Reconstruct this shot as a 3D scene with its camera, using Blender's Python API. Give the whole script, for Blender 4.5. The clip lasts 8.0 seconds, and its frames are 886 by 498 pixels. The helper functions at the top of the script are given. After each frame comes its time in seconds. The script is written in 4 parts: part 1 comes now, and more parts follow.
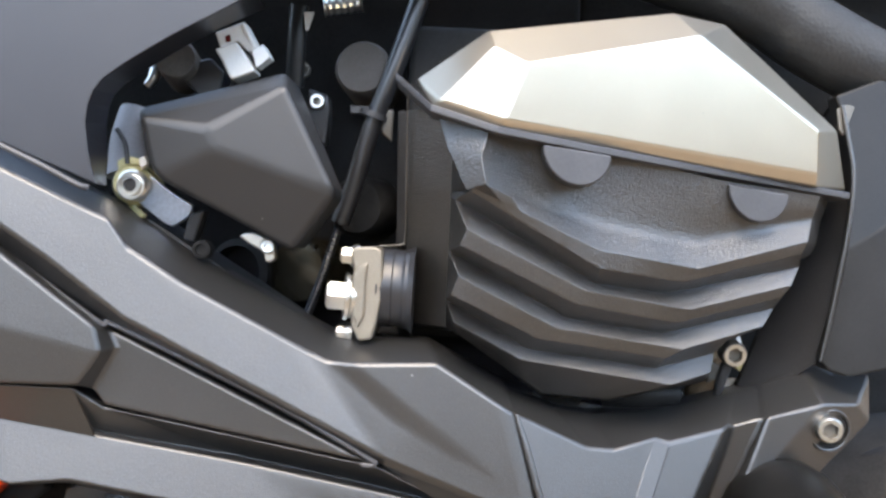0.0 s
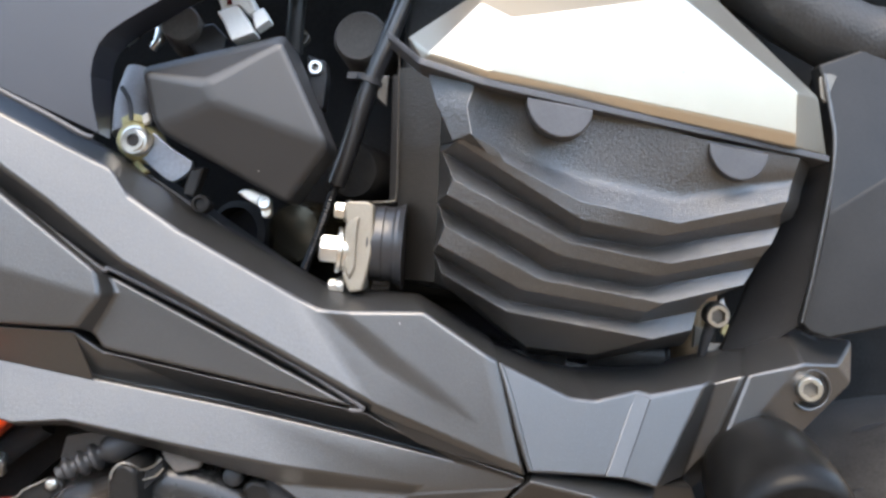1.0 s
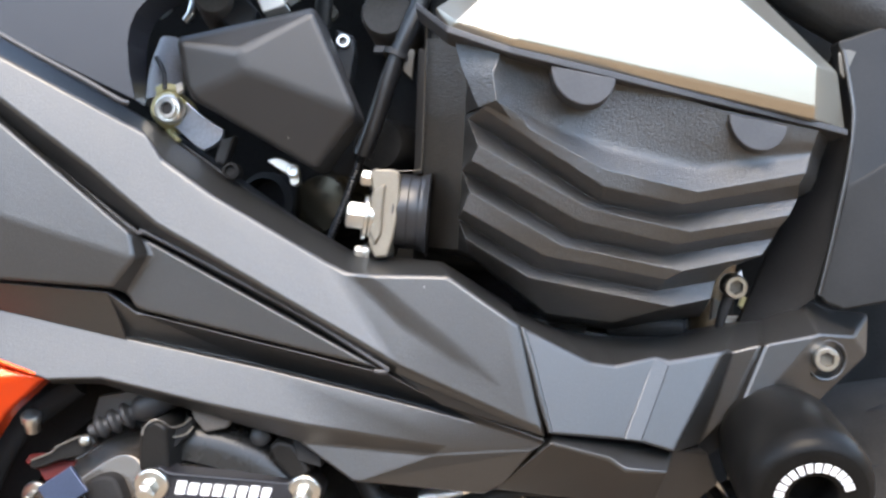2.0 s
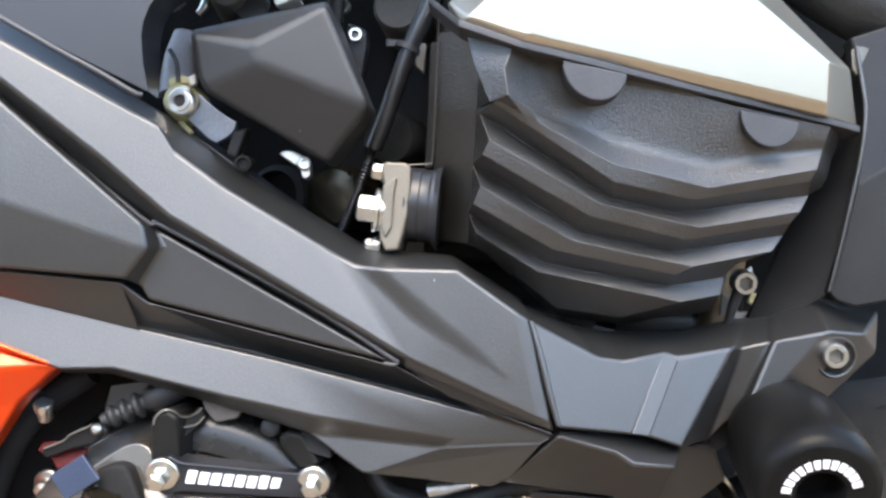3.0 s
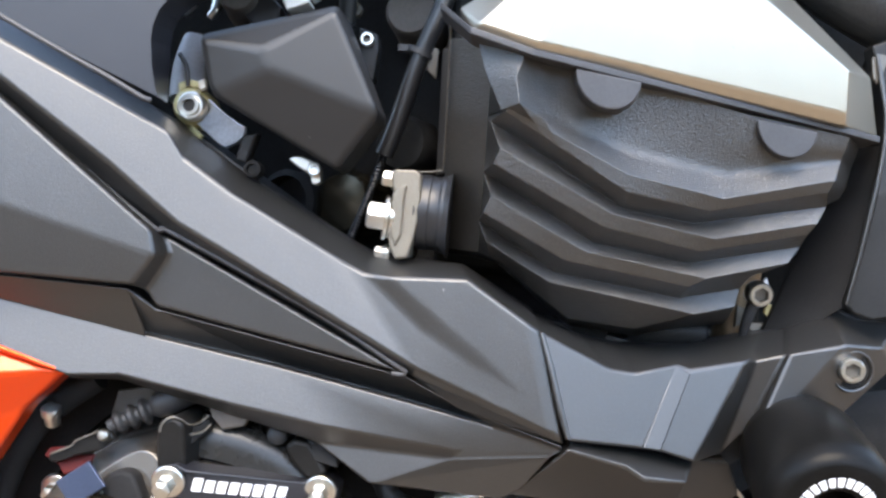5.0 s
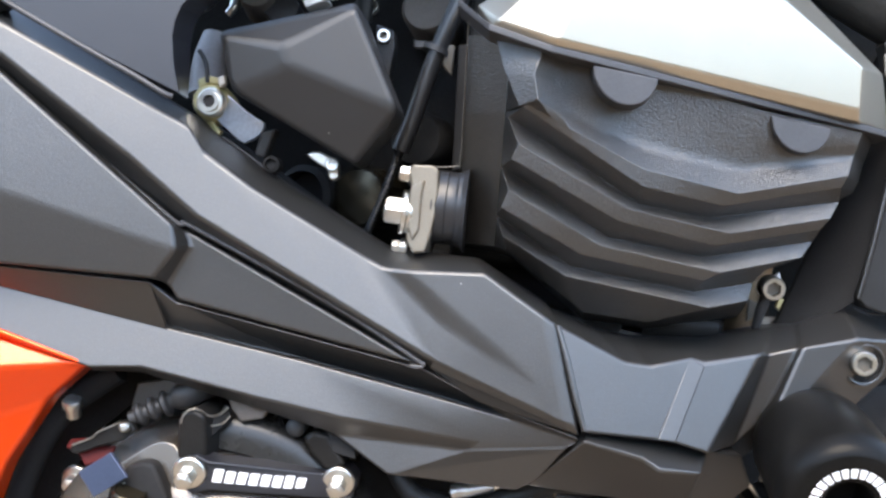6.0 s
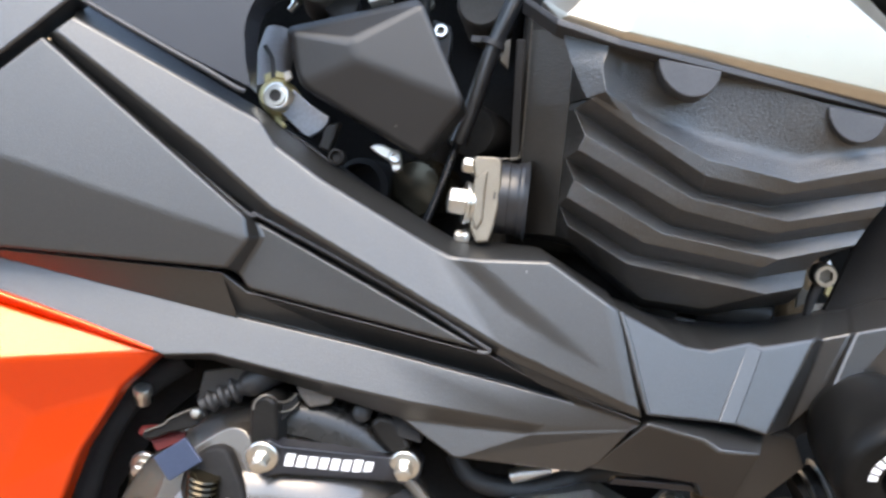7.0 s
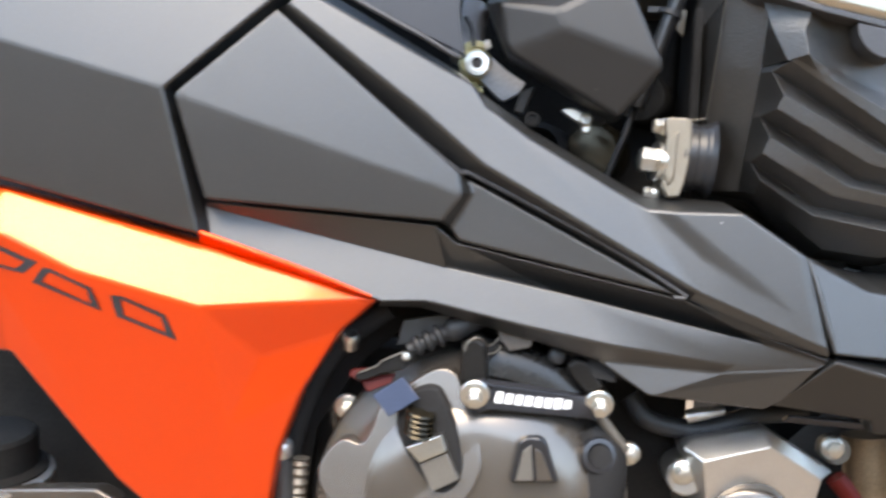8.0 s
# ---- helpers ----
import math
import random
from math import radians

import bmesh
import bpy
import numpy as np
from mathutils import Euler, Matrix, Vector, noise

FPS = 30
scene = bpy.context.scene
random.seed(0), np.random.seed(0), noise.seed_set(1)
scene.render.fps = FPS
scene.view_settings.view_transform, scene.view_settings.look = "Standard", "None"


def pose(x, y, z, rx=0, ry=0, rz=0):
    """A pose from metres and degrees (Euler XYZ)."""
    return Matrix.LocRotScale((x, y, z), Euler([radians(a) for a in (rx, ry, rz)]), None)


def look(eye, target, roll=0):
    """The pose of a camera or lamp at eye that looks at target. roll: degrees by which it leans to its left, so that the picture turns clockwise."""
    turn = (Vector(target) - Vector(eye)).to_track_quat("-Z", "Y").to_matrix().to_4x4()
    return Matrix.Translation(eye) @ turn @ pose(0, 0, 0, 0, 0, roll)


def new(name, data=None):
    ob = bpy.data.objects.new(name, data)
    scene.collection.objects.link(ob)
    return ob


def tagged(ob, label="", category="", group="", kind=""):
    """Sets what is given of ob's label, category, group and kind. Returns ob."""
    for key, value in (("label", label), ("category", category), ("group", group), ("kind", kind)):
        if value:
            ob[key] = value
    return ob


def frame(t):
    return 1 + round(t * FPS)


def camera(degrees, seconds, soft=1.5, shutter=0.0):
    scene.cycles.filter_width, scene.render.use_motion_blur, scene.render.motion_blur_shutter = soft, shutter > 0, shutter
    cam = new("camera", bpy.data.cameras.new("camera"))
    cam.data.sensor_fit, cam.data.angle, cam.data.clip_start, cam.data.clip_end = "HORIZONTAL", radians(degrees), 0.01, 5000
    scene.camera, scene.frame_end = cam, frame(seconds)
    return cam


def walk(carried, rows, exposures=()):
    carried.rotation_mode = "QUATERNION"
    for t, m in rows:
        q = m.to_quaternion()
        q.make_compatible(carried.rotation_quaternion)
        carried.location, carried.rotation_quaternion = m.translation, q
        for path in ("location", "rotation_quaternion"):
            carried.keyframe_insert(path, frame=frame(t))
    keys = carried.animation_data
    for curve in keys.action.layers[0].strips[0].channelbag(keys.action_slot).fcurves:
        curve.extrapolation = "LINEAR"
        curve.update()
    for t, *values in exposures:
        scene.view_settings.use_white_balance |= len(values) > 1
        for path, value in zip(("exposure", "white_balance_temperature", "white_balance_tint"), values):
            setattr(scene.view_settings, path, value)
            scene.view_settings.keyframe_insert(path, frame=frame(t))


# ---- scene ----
cam = camera(52.19, 8.0, soft=2.7, shutter=0.4)
TILT, DROP = -12.0, 0.065
# the leaning motorcycle's own axes: x along it, y into it, z up its side
BIKE = pose(0, 0, DROP, TILT, 0, 0)
PATH = [
    (0, (0.0059, -0.0005, 0.755), (-0.0212, 1.9993, 0.7462), 2.73),
    (0.5, (0.0117, -0.0105, 0.7421), (-0.0366, 1.9889, 0.7359), 3.29),
    (1, (0.018, -0.0119, 0.7293), (-0.0455, 1.9867, 0.7655), 3.47),
    (1.5, (0.0157, -0.0172, 0.7162), (-0.0668, 1.9808, 0.7553), 3.76),
    (3, (0.0156, -0.0221, 0.7155), (-0.102, 1.9743, 0.7339), 4.57),
    (3.5, (0.0158, -0.0213, 0.7159), (-0.1148, 1.9744, 0.7327), 4.74),
    (4, (0.0131, -0.0201, 0.7178), (-0.1255, 1.9751, 0.7296), 4.94),
    (4.5, (0.0176, -0.0168, 0.7205), (-0.1304, 1.9777, 0.7306), 5.04),
    (6, (0.0114, -0.0225, 0.7188), (-0.1433, 1.9715, 0.7206), 5.17),
    (6.5, (0.0, -0.0272, 0.7156), (-0.1554, 1.9667, 0.7072), 5.02),
    (7, (-0.0143, -0.0346, 0.7137), (-0.1677, 1.9595, 0.7067), 4.87),
    (7.5, (-0.043, -0.0471, 0.7046), (-0.2153, 1.9453, 0.677), 4.7),
    (8, (-0.0902, -0.0738, 0.6938), (-0.2838, 1.9163, 0.6485), 4.62),
]
walk(cam, [(t, BIKE @ look(eye, target, roll)) for t, eye, target, roll in PATH],
     [(0.0, 3.61, 8500, 10), (1.5, 3.53, 8400, 10), (3.0, 3.43, 8150, 9), (4.5, 3.42, 8050, 9), (6.0, 3.38, 7950, 9), (8.0, 3.33, 8600, 9)])

# ---- light ----
world = bpy.data.worlds.new("sky")
scene.world = world
world.use_nodes = True
SUN_HEIGHT, SUN_WAY = 63.0, 187.0
sky = world.node_tree.nodes.new("ShaderNodeTexSky")
sky.sky_type, sky.sun_disc = "NISHITA", False
sky.dust_density, sky.ozone_density = 0.5, 1.6
sky.sun_elevation, sky.sun_rotation = radians(SUN_HEIGHT), radians(SUN_WAY)
world.node_tree.nodes["Background"].inputs["Strength"].default_value = 0.15
world.node_tree.links.new(sky.outputs["Color"], world.node_tree.nodes["Background"].inputs["Color"])
sun = new("sun", bpy.data.lights.new("sun", "SUN"))
sun.data.energy, sun.data.angle, sun.data.color = 0.52, radians(40.0), (1.0, 0.95, 0.9)
a, e = radians(SUN_WAY), radians(SUN_HEIGHT)
sun.matrix_world = look((math.sin(a) * math.cos(e) * 5, math.cos(a) * math.cos(e) * 5, math.sin(e) * 5), (0, 0, 0))


# ---- materials ----
def material(name, colour, rough=0.5, metal=0.0, grain=0.0, scale=900.0, vary=0.15, coat=0.0, tint=None, spec=0.5, smudge=60.0, cells=0.0, specks=0.0, tall=0.0004, fleck=None):
    """A painted, moulded or cast surface: two scales of tone, uneven gloss and fine relief."""
    mat = bpy.data.materials.new(name)
    mat.use_nodes = True
    nodes, links = mat.node_tree.nodes, mat.node_tree.links
    out = nodes["Principled BSDF"]
    out.inputs["Metallic"].default_value = metal
    out.inputs["Coat Weight"].default_value = coat
    out.inputs["Coat Roughness"].default_value = 0.06
    out.inputs["Specular IOR Level"].default_value = spec
    where = nodes.new("ShaderNodeTexCoord")
    big = nodes.new("ShaderNodeTexNoise")
    big.inputs["Scale"].default_value, big.inputs["Detail"].default_value = smudge, 6
    fine = nodes.new("ShaderNodeTexNoise")
    fine.inputs["Scale"].default_value, fine.inputs["Detail"].default_value = scale, 3
    for n in (big, fine):
        links.new(where.outputs["Object"], n.inputs["Vector"])
    mix = nodes.new("ShaderNodeMix")
    mix.data_type, mix.blend_type = "RGBA", "MIX"
    other = tint or tuple(min(1, c * 1.6 + 0.01) for c in colour)
    mix.inputs[6].default_value = (*[c * (1 - vary * 0.5) for c in colour], 1)
    mix.inputs[7].default_value = (*other, 1)
    ramp = nodes.new("ShaderNodeMapRange")
    ramp.inputs[1].default_value, ramp.inputs[2].default_value = 0.35, 0.75
    ramp.inputs[4].default_value = vary * 2
    both = nodes.new("ShaderNodeMath")
    both.operation = "ADD"
    half = nodes.new("ShaderNodeMath")
    half.operation, half.inputs[1].default_value = "MULTIPLY", 0.5
    links.new(big.outputs["Fac"], half.inputs[0])
    halff = nodes.new("ShaderNodeMath")
    halff.operation, halff.inputs[1].default_value = "MULTIPLY", 0.5
    links.new(fine.outputs["Fac"], halff.inputs[0])
    links.new(half.outputs[0], both.inputs[0])
    links.new(halff.outputs[0], both.inputs[1])
    links.new(both.outputs[0], ramp.inputs[0])
    links.new(ramp.outputs[0], mix.inputs[0])
    if fleck:
        sharp = nodes.new("ShaderNodeMapRange")
        sharp.inputs[1].default_value, sharp.inputs[2].default_value = 0.5, 0.72
        if cells:
            grit = nodes.new("ShaderNodeTexVoronoi")
            grit.inputs["Scale"].default_value = cells
            links.new(where.outputs["Object"], grit.inputs["Vector"])
            sharp.inputs[1].default_value, sharp.inputs[2].default_value = 0.4, 0.15
            sharp.inputs[4].default_value = 1.0
            links.new(grit.outputs["Distance"], sharp.inputs[0])
            tone = nodes.new("ShaderNodeMapRange")
            tone.inputs[1].default_value, tone.inputs[2].default_value = 0.45, 0.8
            links.new(grit.outputs["Color"], tone.inputs[0])
            links.new(tone.outputs[0], sharp.inputs[4])
        else:
            links.new(fine.outputs["Fac"], sharp.inputs[0])
        flecked = nodes.new("ShaderNodeMix")
        flecked.data_type = "RGBA"
        flecked.inputs[7].default_value = (*fleck, 1)
        links.new(sharp.outputs[0], flecked.inputs[0])
        links.new(mix.outputs[2], flecked.inputs[6])
        mix = flecked
    if specks:
        dust = nodes.new("ShaderNodeTexVoronoi")
        dust.inputs["Scale"].default_value = specks
        links.new(where.outputs["Object"], dust.inputs["Vector"])
        spot = nodes.new("ShaderNodeMath")
        spot.operation, spot.inputs[1].default_value = "LESS_THAN", 0.016
        links.new(dust.outputs["Distance"], spot.inputs[0])
        dusty = nodes.new("ShaderNodeMix")
        dusty.data_type = "RGBA"
        dusty.inputs[7].default_value = (0.3, 0.29, 0.27, 1)
        links.new(spot.outputs[0], dusty.inputs[0])
        links.new(mix.outputs[2], dusty.inputs[6])
        mix = dusty
    links.new(mix.outputs[2], out.inputs["Base Color"])
    gloss = nodes.new("ShaderNodeMapRange")
    gloss.inputs[3].default_value, gloss.inputs[4].default_value = max(0.02, rough - 0.035), min(1, rough + 0.035)
    links.new(big.outputs["Fac"], gloss.inputs[0])
    links.new(gloss.outputs[0], out.inputs["Roughness"])
    if grain:
        bump = nodes.new("ShaderNodeBump")
        bump.inputs["Strength"].default_value, bump.inputs["Distance"].default_value = grain, tall
        if cells:
            crumb = nodes.new("ShaderNodeTexVoronoi")
            crumb.inputs["Scale"].default_value = cells
            links.new(where.outputs["Object"], crumb.inputs["Vector"])
            links.new(crumb.outputs["Distance"], bump.inputs["Height"])
            bump.invert = True
        else:
            links.new(fine.outputs["Fac"], bump.inputs["Height"])
        links.new(bump.outputs["Normal"], out.inputs["Normal"])
    return mat


PLASTIC = material("grey_plastic", (0.009, 0.0088, 0.0085), 0.4, specks=38.0, grain=0.3, fleck=(0.019, 0.0187, 0.0183), scale=1700, vary=0.12, spec=1.0)
MATT = material("matt_black_moulding", (0.0105, 0.0105, 0.0108), 0.5, grain=0.25, scale=2200, vary=0.12, spec=0.55, specks=60.0)
TANK = material("satin_black_paint", (0.012, 0.012, 0.015), 0.36, grain=0.08, scale=2600, vary=0.1)
# fleck: glints of the crackle grain painted into the base colour
CASTING = material("black_crackle_paint", (0.012, 0.0107, 0.0093), 0.34, grain=0.4, scale=1500, vary=0.5, spec=1.0, tall=0.00065, cells=1600, tint=(0.02, 0.018, 0.016), fleck=(0.07, 0.061, 0.048))
RUBBER = material("brown_grey_rubber", (0.09, 0.076, 0.065), 0.65, grain=0.1, vary=0.3, spec=0.3)
BRONZE = material("dark_bronze", (0.03, 0.024, 0.014), 0.2, metal=0.7, vary=0.3)
GASKET = material("grey_rubber", (0.032, 0.032, 0.035), 0.5, grain=0.1, vary=0.3)
GREY = material("grey_plastic_pipe", (0.26, 0.25, 0.26), 0.5, vary=0.2)
# blue base colour carries the sky's reflection on the guard plate
SKY_TINT = material("sky_tinted_plate", (0.045, 0.06, 0.1), 0.35, metal=0.6, vary=0.15)
DARK = material("hole_shade_black", (0.017, 0.017, 0.0187), 0.5, grain=0.08, vary=0.2, spec=0.3)
SILVER = material("silver_paint", (0.47, 0.42, 0.34), 0.34, metal=0.95, specks=42.0, grain=0.05, scale=3000, vary=0.06)
# matt black parts; also paints the shade in the clutch recess and bolt hole
DEEP = material("matt_black_and_recess_shade", (0.0136, 0.01326, 0.01326), 0.7, grain=0.1, vary=0.2, spec=0.12)
PIPE = material("heat_stained_pipe", (0.2, 0.14, 0.085), 0.45, metal=0.6, vary=0.4)
TAN_METAL = material("bronze_grey_metal", (0.15, 0.138, 0.12), 0.5, metal=0.6, grain=0.1, vary=0.15)
ALLOY = material("bright_alloy", (0.56, 0.55, 0.53), 0.36, metal=0.95, grain=0.1, vary=0.1)
STEEL = material("zinc_steel", (0.6, 0.585, 0.54), 0.3, metal=1.0, grain=0.05, vary=0.15)
ZINC = material("blue_zinc_plate", (0.5, 0.55, 0.62), 0.3, metal=0.9, grain=0.1, scale=700, vary=0.3)
BLACK = material("black_rubber", (0.0204, 0.0204, 0.02125), 0.5, grain=0.1, vary=0.2, spec=0.4)
CABLE = material("glossy_black_sleeve", (0.0102, 0.0102, 0.01105), 0.3, grain=0.05, vary=0.2, spec=0.6)
SATIN = material("satin_black_casting", (0.009, 0.0085, 0.008), 0.42, grain=0.05, vary=0.2, spec=0.16)
PAD = material("matt_black_nylon", (0.005, 0.0048, 0.0045), 0.34, grain=0.1, vary=0.2, spec=0.09)
NYLON = material("black_nylon", (0.0102, 0.0102, 0.0102), 0.36, grain=0.05, vary=0.2, spec=0.2)
GLOSS = material("gloss_black_paint", (0.014, 0.014, 0.016), 0.22, vary=0.15, grain=0.03)
ENGINE = material("dark_engine_metal", (0.0119, 0.01156, 0.01105), 0.6, grain=0.4, scale=500, vary=0.3, spec=0.08)
ORANGE = material("orange_paint", (0.92, 0.07, 0.006), 0.34, metal=0.75, coat=0.7, vary=0.08, tint=(0.95, 0.085, 0.008))
WHITE = material("white_nylon", (0.5, 0.485, 0.45), 0.45, vary=0.08)
INK = material("white_print", (0.85, 0.85, 0.85), 0.5, vary=0.05)
DECAL = material("black_decal", (0.02, 0.02, 0.025), 0.4)
YELLOW = material("yellow_plastic", (0.42, 0.38, 0.2), 0.5, vary=0.25)
RED = material("red_plastic", (0.06, 0.004, 0.003), 0.5, spec=0.15, vary=0.2)
HOSE = material("woven_black_hose", (0.0136, 0.0136, 0.0136), 0.5, grain=0.35, scale=900, vary=0.4, spec=0.3, cells=600)
CLUTCH = material("grey_engine_paint", (0.145, 0.128, 0.112), 0.24, metal=0.75, grain=0.05, vary=0.15)
CAST_TAN = material("tan_cast_alloy", (0.19, 0.168, 0.135), 0.5, metal=0.6, grain=0.25, scale=1400, vary=0.2)
NECK = material("semi_gloss_black_paint", (0.016, 0.016, 0.0175), 0.36, grain=0.05, vary=0.2, spec=0.4)
SHOULDER = material("semi_gloss_black_casting", (0.012, 0.0113, 0.0105), 0.27, grain=0.05, vary=0.2, spec=0.4)
GROUND = material("worn_paving", (0.165, 0.115, 0.072), 0.85, grain=0.8, scale=260, vary=0.4, smudge=9)
WALL_TAN = material("added_wall_tan", (0.33, 0.235, 0.148), 0.9, grain=0.4, scale=120, vary=0.25, smudge=3, spec=0.2)
TYRE = material("tyre_rubber", (0.016, 0.0145, 0.013), 0.75, grain=0.5, scale=700, vary=0.4, spec=0.12)


# ---- building helpers: places are millimetres (along, proud, up) on the motorcycle's side ----
def at(p):
    return Vector((p[0] / 1000, (400 - p[1]) / 1000, 0.7 + p[2] / 1000))


def part(name, bm, mat, parent, label="", bevel=0.0, steps=3, smooth=40, crease=8):
    mesh = bpy.data.meshes.new(name)
    bmesh.ops.recalc_face_normals(bm, faces=bm.faces)
    bm.to_mesh(mesh)
    bm.free()
    mesh.materials.append(mat)
    mesh.shade_smooth()
    if bevel:
        ob = new(name, mesh)
        mod = ob.modifiers.new("rounding", "BEVEL")
        mod.width, mod.segments, mod.limit_method, mod.angle_limit = bevel / 1000, steps, "ANGLE", radians(crease)
        mod.harden_normals = True
    else:
        mesh.set_sharp_from_angle(angle=radians(smooth))
        ob = new(name, mesh)
    ob.parent = parent
    return tagged(ob, label) if label else ob


def shell(points, faces, deep=8.0):
    """A moulded panel: front facets, and a rim that runs back by deep mm."""
    bm = bmesh.new()
    names = list(points)
    front = {n: bm.verts.new(at(points[n])) for n in names}
    for f in faces:
        bm.faces.new([front[n] for n in f.split()])
    rim = [e for e in bm.edges if len(e.link_faces) == 1]
    back = {}
    for e in rim:
        for v in e.verts:
            if v not in back:
                back[v] = bm.verts.new(v.co + Vector((0, deep / 1000, 0)))
    for e in rim:
        a, b = e.verts
        bm.faces.new([a, b, back[b], back[a]])
    return bm


def lathe(centre, way, profile, sides=32, bm=None, caps=True):
    """A turned form: profile of (radius, height) along way, in mm, from its base at centre."""
    bm = bm or bmesh.new()
    turn = Vector((way[0], -way[1], way[2])).normalized().to_track_quat("Z", "X").to_matrix()
    base, rings = at(centre), []
    for r, h in profile:
        if r <= 0:
            rings.append([bm.verts.new(base + turn @ Vector((0, 0, h / 1000)))])
        else:
            rings.append([bm.verts.new(base + turn @ Vector((r / 1000 * math.cos(2 * math.pi * k / sides), r / 1000 * math.sin(2 * math.pi * k / sides), h / 1000))) for k in range(sides)])
    for lo, hi in zip(rings, rings[1:]):
        for k in range(sides):
            ring = [lo[k % len(lo)], lo[(k + 1) % len(lo)], hi[(k + 1) % len(hi)], hi[k % len(hi)]]
            ring = list(dict.fromkeys(ring))
            if len(ring) > 2:
                bm.faces.new(ring)
    for ring in (rings[0], rings[-1]):
        if caps and len(ring) > 2:
            bm.faces.new(ring)
    return bm


def tube(points, radius, sides=14, ridges=0, bm=None, dip=0.26):
    """A hose or cable through the places given; radius in mm, one or one for each place."""
    bm = bm or bmesh.new()
    pts = [at(p) for p in points]
    fine, rad = [], []
    radii = radius if isinstance(radius, (list, tuple)) else [radius] * len(pts)
    for i in range(len(pts) - 1):
        p0, p1, p2, p3 = pts[max(i - 1, 0)], pts[i], pts[i + 1], pts[min(i + 2, len(pts) - 1)]
        n = ridges or 8
        for k in range(n):
            u = k / n
            fine.append(0.5 * ((2 * p1) + (p2 - p0) * u + (2 * p0 - 5 * p1 + 4 * p2 - p3) * u * u + (3 * p1 - p0 - 3 * p2 + p3) * u ** 3))
            r = radii[i] * (1 - u) + radii[i + 1] * u
            rad.append(r * (1 - dip * (k % 2)) if ridges else r)
    fine.append(pts[-1])
    rad.append(radii[-1])
    rings, side = [], None
    for i, p in enumerate(fine):
        way = (fine[min(i + 1, len(fine) - 1)] - fine[max(i - 1, 0)]).normalized()
        side = (side - way * side.dot(way)).normalized() if side else way.orthogonal().normalized()
        up = way.cross(side)
        rings.append([bm.verts.new(p + (side * math.cos(2 * math.pi * k / sides) + up * math.sin(2 * math.pi * k / sides)) * rad[i] / 1000) for k in range(sides)])
    for lo, hi in zip(rings, rings[1:]):
        for k in range(sides):
            bm.faces.new([lo[k], lo[(k + 1) % sides], hi[(k + 1) % sides], hi[k]])
    bm.faces.new(rings[0])
    bm.faces.new(rings[-1])
    return bm


def slab(points, deep, bm=None):
    """A plate with the outline given, deep mm thick behind it."""
    bm = bm or bmesh.new()
    front = [bm.verts.new(at(p)) for p in points]
    back = [bm.verts.new(at((p[0], p[1] - deep, p[2]))) for p in points]
    bm.faces.new(front)
    bm.faces.new(back[::-1])
    for k in range(len(front)):
        j = (k + 1) % len(front)
        bm.faces.new([front[k], front[j], back[j], back[k]])
    return bm


def block(lo, hi, bm=None):
    """A box between two corners in mm."""
    return slab([(lo[0], hi[1], lo[2]), (hi[0], hi[1], lo[2]), (hi[0], hi[1], hi[2]), (lo[0], hi[1], hi[2])], hi[1] - lo[1], bm)


def turned(centre, way, outline, low, high, bm=None):
    """A prism with an outline of (right, up) mm round the axis way, from low to high along it."""
    bm = bm or bmesh.new()
    turn = Vector((way[0], -way[1], way[2])).normalized().to_track_quat("Z", "Y").to_matrix()
    base = at(centre)
    a, b = ([bm.verts.new(base + turn @ Vector((x / 1000, y / 1000, h / 1000))) for x, y in outline] for h in (low, high))
    bm.faces.new(a)
    bm.faces.new(b)
    for k in range(len(a)):
        j = (k + 1) % len(a)
        bm.faces.new([a[k], a[j], b[j], b[k]])
    return bm


def rounded(points, turns=2):
    """An outline with its corners cut round."""
    for _ in range(turns):
        cut = []
        for p, q in zip(points, points[1:] + points[:1]):
            cut += [tuple(a * 0.75 + b * 0.25 for a, b in zip(p, q)), tuple(a * 0.25 + b * 0.75 for a, b in zip(p, q))]
        points = cut
    return points


def ngon(r, n=6, turn=0.0):
    return [(r * math.cos(2 * math.pi * k / n + turn), r * math.sin(2 * math.pi * k / n + turn)) for k in range(n)]


def flange_bolt(centre, way, parent, washer=6.2, hexagon=4.6, tall=6.0, label="bright zinc flange bolt"):
    bm = lathe(centre, way, [(washer, -1), (washer, 0.7), (washer - 0.5, 1.3), (hexagon * 1.08, 1.9), (hexagon * 0.8, 2.0)], 32)
    small = [(x * 0.88, y * 0.88) for x, y in ngon(hexagon)]
    turned(centre, way, ngon(hexagon), 1.4, tall - 0.6, bm)
    turned(centre, way, small, tall - 0.7, tall, bm)
    lathe(centre, way, [(hexagon * 0.62, tall - 0.5), (hexagon * 0.62, tall + 0.1), (hexagon * 0.5, tall + 0.3)], 24, bm)
    return part("bolt", bm, STEEL, parent, label, bevel=0.3, steps=2, crease=25)


